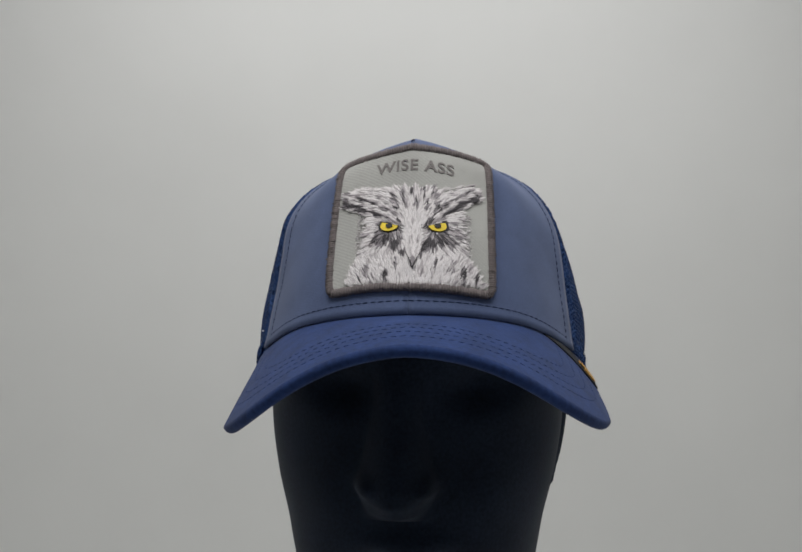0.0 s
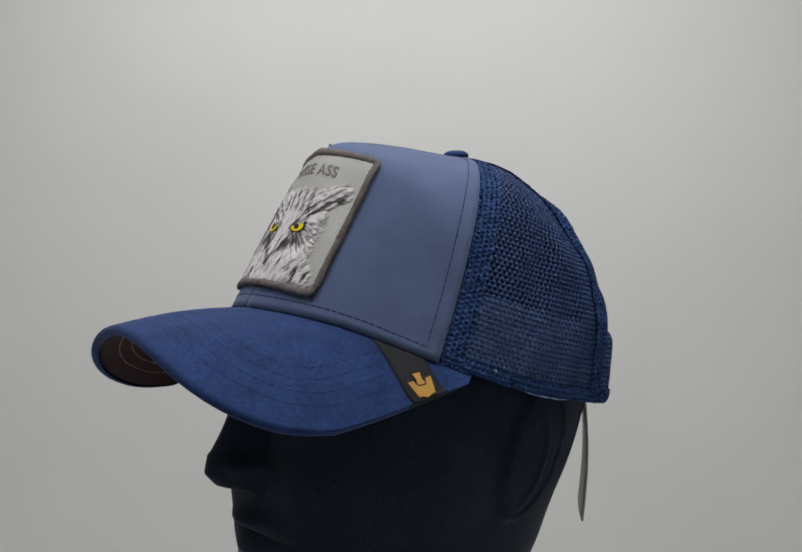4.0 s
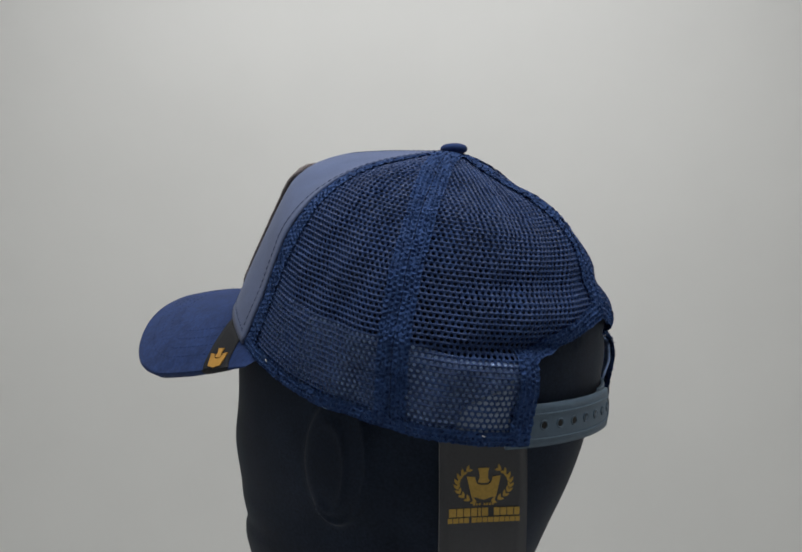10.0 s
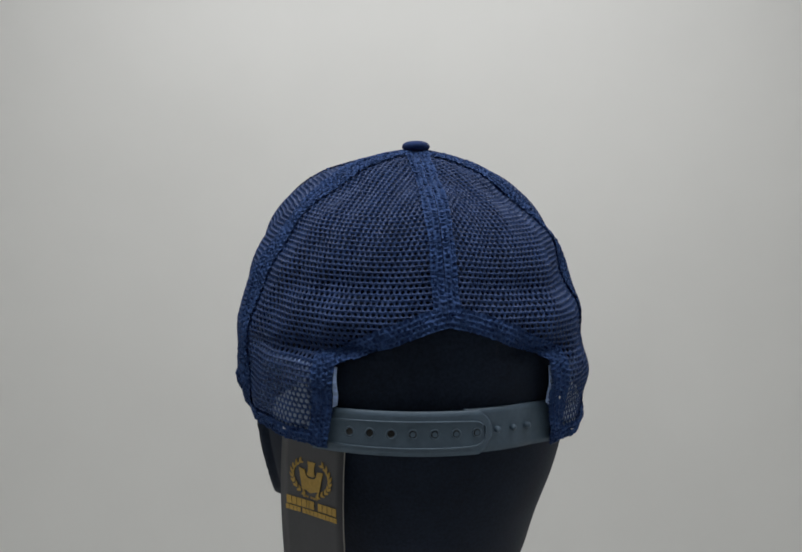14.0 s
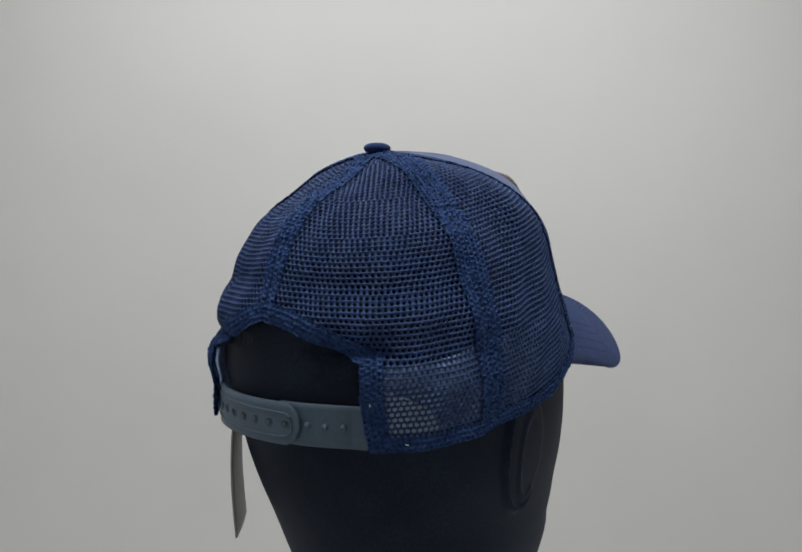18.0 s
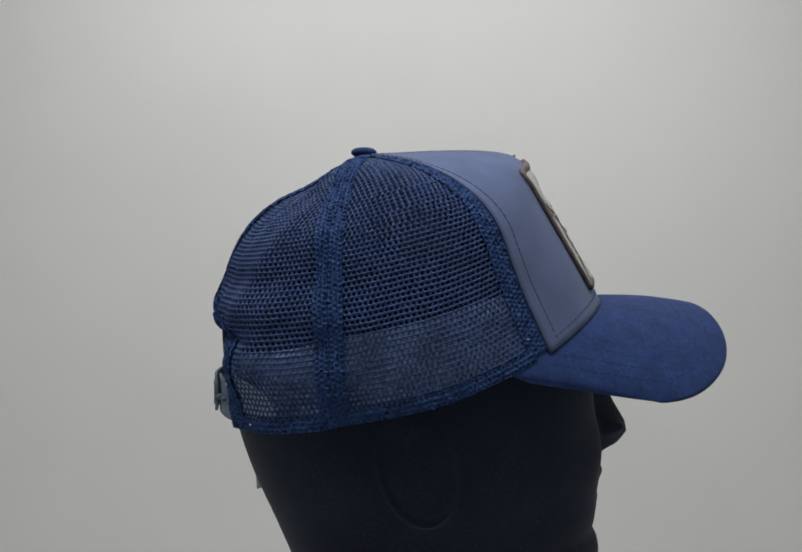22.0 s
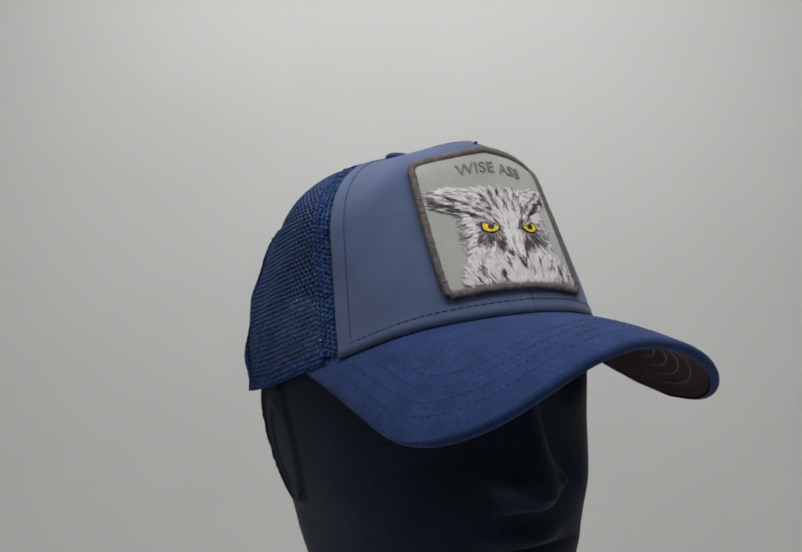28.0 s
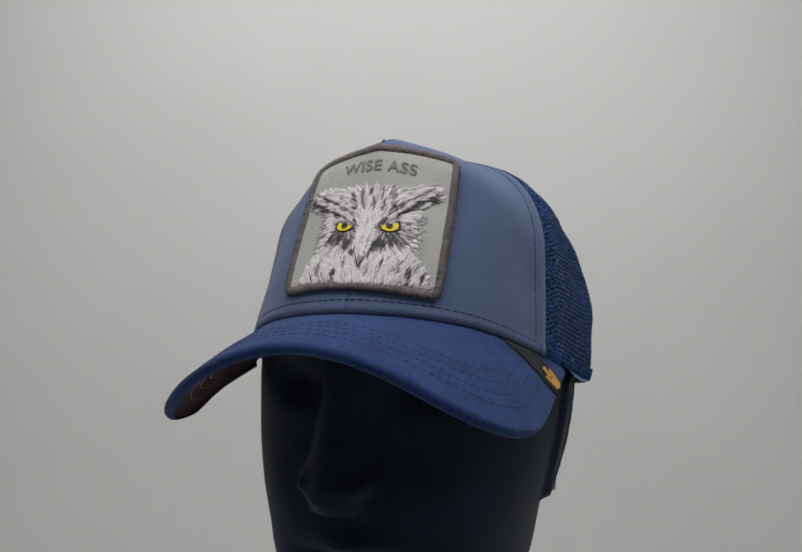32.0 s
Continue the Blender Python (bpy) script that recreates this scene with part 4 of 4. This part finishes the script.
    # beak: a narrow charcoal hook under the pale bridge
    tip = [(-.020, .215), (.006, .232), (.034, .215), (.024, .190), (.010, .160), (-.008, .186)]
    v, f = flat_shape(tip, lambda x, y: on_front(0.0011 + 0.0365 * np.asarray(x), PATCH_LOW + 0.0765 * np.asarray(y), 0.0027))
    part("beak_tip", v, f, fur_grey, patch, "grey embroidered tip of the beak", smooth=False, solid=0.0004, offset=0)
    for sg in (-1, 1):
        c = smooth_line([(.008 + sg * .095, .262), (.008 + sg * .050, .215), (.010, .158)], 20)
        v, f = tube(on_front(0.0011 + 0.0365 * c[:, 0], PATCH_LOW + 0.0765 * c[:, 1], 0.0026), np.linspace(0.0001, 0.00038, 20), 6)
        part("beak_edge", v, f, fur_dark, patch, "charcoal thread along the beak")


def build_strap(cap):
    """Plastic snap closure: an outer band with holes lying over an inner one with pegs."""
    lo, hi = -0.0892, -0.0708

    def at(phi, z, off):
        """On the opening's cylinder; the ends tuck inside the net."""
        q = np.radians(phi)
        r = 0.0762 + off + 0.0026 * np.clip((np.asarray(phi) - 212) / 8, 0, 1)
        return np.stack([TOP[0] + r * np.sin(q), TOP[1] - r * np.cos(q) + 0.0, z + 0 * q], -1)

    def band(p0, p1, off, round_end, name, label, thick=0.0016):
        ph = np.linspace(p0, p1, 64)
        zz = np.linspace(0, 1, 9)
        pts = []
        for k in zz:
            z = lo + (hi - lo) * k
            row = []
            for p in ph:
                u = p
                if round_end:
                    d = (abs(k - 0.5) * 2) ** 2.6
                    u = p0 + (p - p0) * (1 - 0.078 * d)
                row.append(at(np.array(u), z, off))
            pts.append(row)
        v, f = grid(np.array(pts))
        return part(name, v, f, strap_plastic, cap, label, solid=thick, offset=1)

    outer = band(137.0, 194.6, 0.0012, True, "strap_band", "slate blue plastic strap band with peg holes")
    inner = band(186.0, 223.0, -0.0012, False, "strap_band", "slate blue plastic strap band with pegs")
    zc = (lo + hi) / 2
    # raised border line on the outer band
    k = [(141, .0052), (165, .0055), (186.5, .0053), (191.3, .0037), (192.6, 0), (191.3, -.0037), (186.5, -.0053), (165, -.0055), (141, -.0052)]
    c = smooth_line(k, 120)
    v, f = tube(at(c[:, 0], zc - 0.0005 + c[:, 1], 0.0030), 0.00045, 6)
    part("raised_line", v, f, strap_plastic, outer)
    # the band is not pierced: black discs paint the shade inside its holes
    for i in range(7):
        p = 150.4 + i * 6.50
        ring = np.array([at(np.array(p + 1.35 * math.cos(a)), zc + 0.0019 * math.sin(a), 0.0029) for a in np.linspace(0, 2 * math.pi, 20, endpoint=False)])
        v, f = tube(ring, 0.0004, 5, closed=True)
        part("peg_hole", v, f, strap_plastic, outer)
        disc = [at(np.array(p + (0.78 if i > 2 else 1.15) * r * math.cos(a)), zc + (0.0011 if i > 2 else 0.0016) * r * math.sin(a), 0.0029 + (0.0004 if i > 2 else -0.00002)) for r in (1.0, 0.5, 0.02) for a in np.linspace(0, 2 * math.pi, 20, endpoint=False)]
        P = np.array(disc).reshape(3, 20, 3)
        P = np.concatenate([P, P[:, :1]], 1)
        v, f = grid(P)
        if i > 2:
            P0 = np.array([[at(np.array(p + 1.22 * r * math.cos(a)), zc + 0.0017 * r * math.sin(a), 0.00288) for a in np.linspace(0, 2 * math.pi, 21)] for r in (1.0, 0.5, 0.02)])
            v0, f0 = grid(P0)
            part("hole", v0, f0, eye_and_hole_black, outer, "black disc for the shade in the gap round the peg")
        part("hole" if i < 3 else "peg", v, f, eye_and_hole_black if i < 3 else strap_plastic, outer, "black disc for the shade in an open peg hole" if i < 3 else "peg pressed through its hole")
    for i in range(3):
        p = 197.2 + i * 6.0
        P = np.array([[at(np.array(p + 1.0 * r * math.cos(a)), zc + 0.0014 * r * math.sin(a), o) for a in np.linspace(0, 2 * math.pi, 17)] for r, o in ((1.0, 0.0002), (1.0, 0.0020), (0.6, 0.0028), (0.02, 0.0030))])
        v, f = grid(P)
        part("peg", v, f, strap_plastic, inner)
    # pale ends of the bands, sewn inside the net and seen through it
    for sg in (1, -1):
        u, k = np.meshgrid(np.linspace(0, 1, 12), np.linspace(0, 1, 10))
        ph = OPEN_EDGE - 5 - (16.5 - 11.0 * k ** 4) * u
        P = crown(sg * ph, 0.004 + 0.165 * k * (1 - 0.22 * u), -0.0004)
        v, f = grid(P if sg < 0 else P[:, ::-1])
        part("sewn_end", v, f, slate_pale, cap, "pale end of the strap sewn inside the net", solid=0.0007, offset=-1)
        ph = np.linspace(OPEN_EDGE - 10, OPEN_EDGE - 1.6, 8) * sg
        P = np.array([[at(np.array(p), z, -0.0030) for p in ph[::sg]] for z in np.linspace(-0.087, -0.047, 8)])
        v, f = grid(P)
        part("tab", v, f, strap_plastic, cap, "plastic tab sewn into the net", solid=0.0014, offset=0)


def build_cap():
    cap = new("trucker_cap", None)
    cap.empty_display_size = 0.02
    tagged(cap, "blue trucker cap with an owl patch, net back and curved visor", "cap")
    build_crown(cap)
    build_visor(cap)
    build_patch(cap)
    for phi, sv, a in ((-46.5, 0.070, 0.3), (-142.0, 0.125, 1.4), (-131.5, 0.02, 0.2), (58.0, 0.03, 0.8), (129.0, 0.03, 0.4)):
        c, nn = crown(np.array(phi), np.array(sv), np.array(0.0016)), crown_normal(np.array(phi), np.array(sv))
        e = unit(np.cross(nn, [0, 0, 1.0]))
        d = e * math.cos(a) + np.cross(e, nn) * math.sin(a)
        v, f = tube([c + d * (k - 0.5) * 0.0013 + nn * 0.0004 * math.sin(math.pi * k) for k in np.linspace(0, 1, 6)], 0.00022, 6)
        part("tack_stitch", v, f, thread_white, cap, "small white tack stitch")
    for k, (dx, dy, dz) in enumerate(((0.0014, -0.0010, 0.0008), (-0.0012, 0.0006, 0.0005))):
        c = crown(np.array(-1.0 + 0.8 * k), np.array(0.520), np.array(0.0008))
        v, f = tube([c, c + np.array([dx, dy, dz]) * 0.5 + [0, 0, 0.0006], c + np.array([dx, dy, dz])], [0.0003, 0.00022, 0.00015], 5)
        part("loose_thread", v, f, thread_navy, cap, "loose navy thread end at the peak")
    build_strap(cap)
    return cap


# ---- the hang tag ----
def build_tag():
    tag = new("hang_tag", None)
    tagged(tag, "charcoal card hang tag with gold print hanging from the cap", "tag")
    mid, along = np.array([0.0608, 0.0696]), np.array([-0.624, 0.7814])
    out = np.array([0.7814, 0.624])
    top, low = -0.078, -0.149

    def at(x, z, off=0.0):
        x, z = np.broadcast_arrays(np.asarray(x, float), np.asarray(z, float))
        bow = 0.0022 * np.sin((top - z) / (top - low) * math.pi) + 1.5 * x ** 2
        xy = mid + x[..., None] * along + (off + bow - 0.0005)[..., None] * out
        return np.concatenate([xy, z[..., None]], -1)

    X, Z = np.meshgrid(np.linspace(-0.0194, 0.0194, 9), np.linspace(low, top, 24))
    v, f = grid(at(X, Z, 0.0))
    card = part("card", v, f, card_dark, tag, "charcoal printed card front", solid=0.00012, offset=1)
    v, f = grid(at(X, Z, -0.00015)[:, ::-1])
    part("card_back", v, f, card_pale, tag, "pale grey card back", solid=0.0005, offset=1)
    badge(lambda x, y: at(0.0075 * np.asarray(x), -0.1062 + 0.0069 * np.asarray(y), 0.0006), gold_ink, card, 0.00012)
    # laurel leaves round the badge
    for sg in (-1, 1):
        for i in range(9):
            a = math.radians(-72 + i * 15.5)
            cx, cz = sg * 0.0118 * math.cos(a), -0.1062 + 0.0078 * math.sin(a) - 0.0002
            for tilt in (-0.6, 0.6):
                d = a + math.pi / 2 + tilt
                u, w = math.cos(d) * sg, math.sin(d)
                L, W = 0.0016, 0.0007
                ox, oz = cx + u * L * 0.6, cz + w * L * 0.6
                q = [(-1, 0), (-0.3, 0.8), (0.3, 0.8), (1, 0), (0.3, -0.8), (-0.3, -0.8)]
                v = at(np.array([ox + u * L * m - w * W * k for m, k in q]), np.array([oz + w * L * m + u * W * k for m, k in q]), 0.0006)
                part("laurel_leaf", v, [tuple(range(6))], gold_ink, card, smooth=False, solid=0.0001, offset=0)

    def bars(zc, hgt, widths, gap, xc):
        total = sum(widths) + gap * (len(widths) - 1)
        x = xc - total / 2
        for w in widths:
            q = [(x, zc - hgt / 2), (x + w, zc - hgt / 2), (x + w, zc + hgt / 2), (x, zc + hgt / 2)]
            v = at(np.array([p[0] for p in q]), np.array([p[1] for p in q]), 0.0006)
            part("printed_bar", v, [(0, 1, 2, 3)], gold_ink, card, "gold printed bar", smooth=False, solid=0.0001, offset=0)
            x += w + gap
    bars(-0.1150, 0.0009, (0.0008,) * 3, 0.0004, -0.0030)
    bars(-0.1150, 0.0009, (0.0008,) * 4, 0.0004, 0.0022)
    bars(-0.1184, 0.0036, (0.0031, 0.0027, 0.0027, 0.0027, 0.0012, 0.0028), 0.0004, -0.0066)
    bars(-0.1184, 0.0034, (0.0025, 0.0026, 0.0027, 0.0023), 0.0004, 0.0102)
    bars(-0.1219, 0.0022, (0.0020, 0.0023, 0.0017, 0.0021), 0.0004, -0.0111)
    bars(-0.1219, 0.0022, (0.0022, 0.0021, 0.0020, 0.0024, 0.0022, 0.0021, 0.0019, 0.0021, 0.0019), 0.0003, 0.0054)
    return tag


def build_stand():
    """A plain round stand that turns with the head."""
    prof = [(0.001, 0.0), (0.105, 0.0), (0.108, 0.003), (0.108, LEVEL - 0.275), (0.106, LEVEL - 0.2715), (0.102, LEVEL - 0.270), (0.001, LEVEL - 0.270)]
    a = np.linspace(0, 2 * math.pi, 65)
    pts = np.array([[(r * math.cos(q), r * math.sin(q), z - LEVEL) for q in a] for r, z in prof])
    v, f = grid(pts)
    return tagged(part("turntable", v, f, tent_white, smooth=False), "plain white round turntable under the display head", "turntable")


build_tent()
stand = build_stand()
head = build_head()
cap = build_cap()
tag = build_tag()


def motions():
    """All that stands on the turning plate goes round together."""
    times = [i * 0.8 for i in range(41)]
    for thing, own in ((stand, pose(0, 0, 0)), (head, HEAD_PLACE), (cap, CAP_PLACE), (tag, pose(0, 0, 0))):
        walk(thing, [(t, pose(0, 0, LEVEL, 0, 0, turn(t)) @ own) for t in times])


motions()
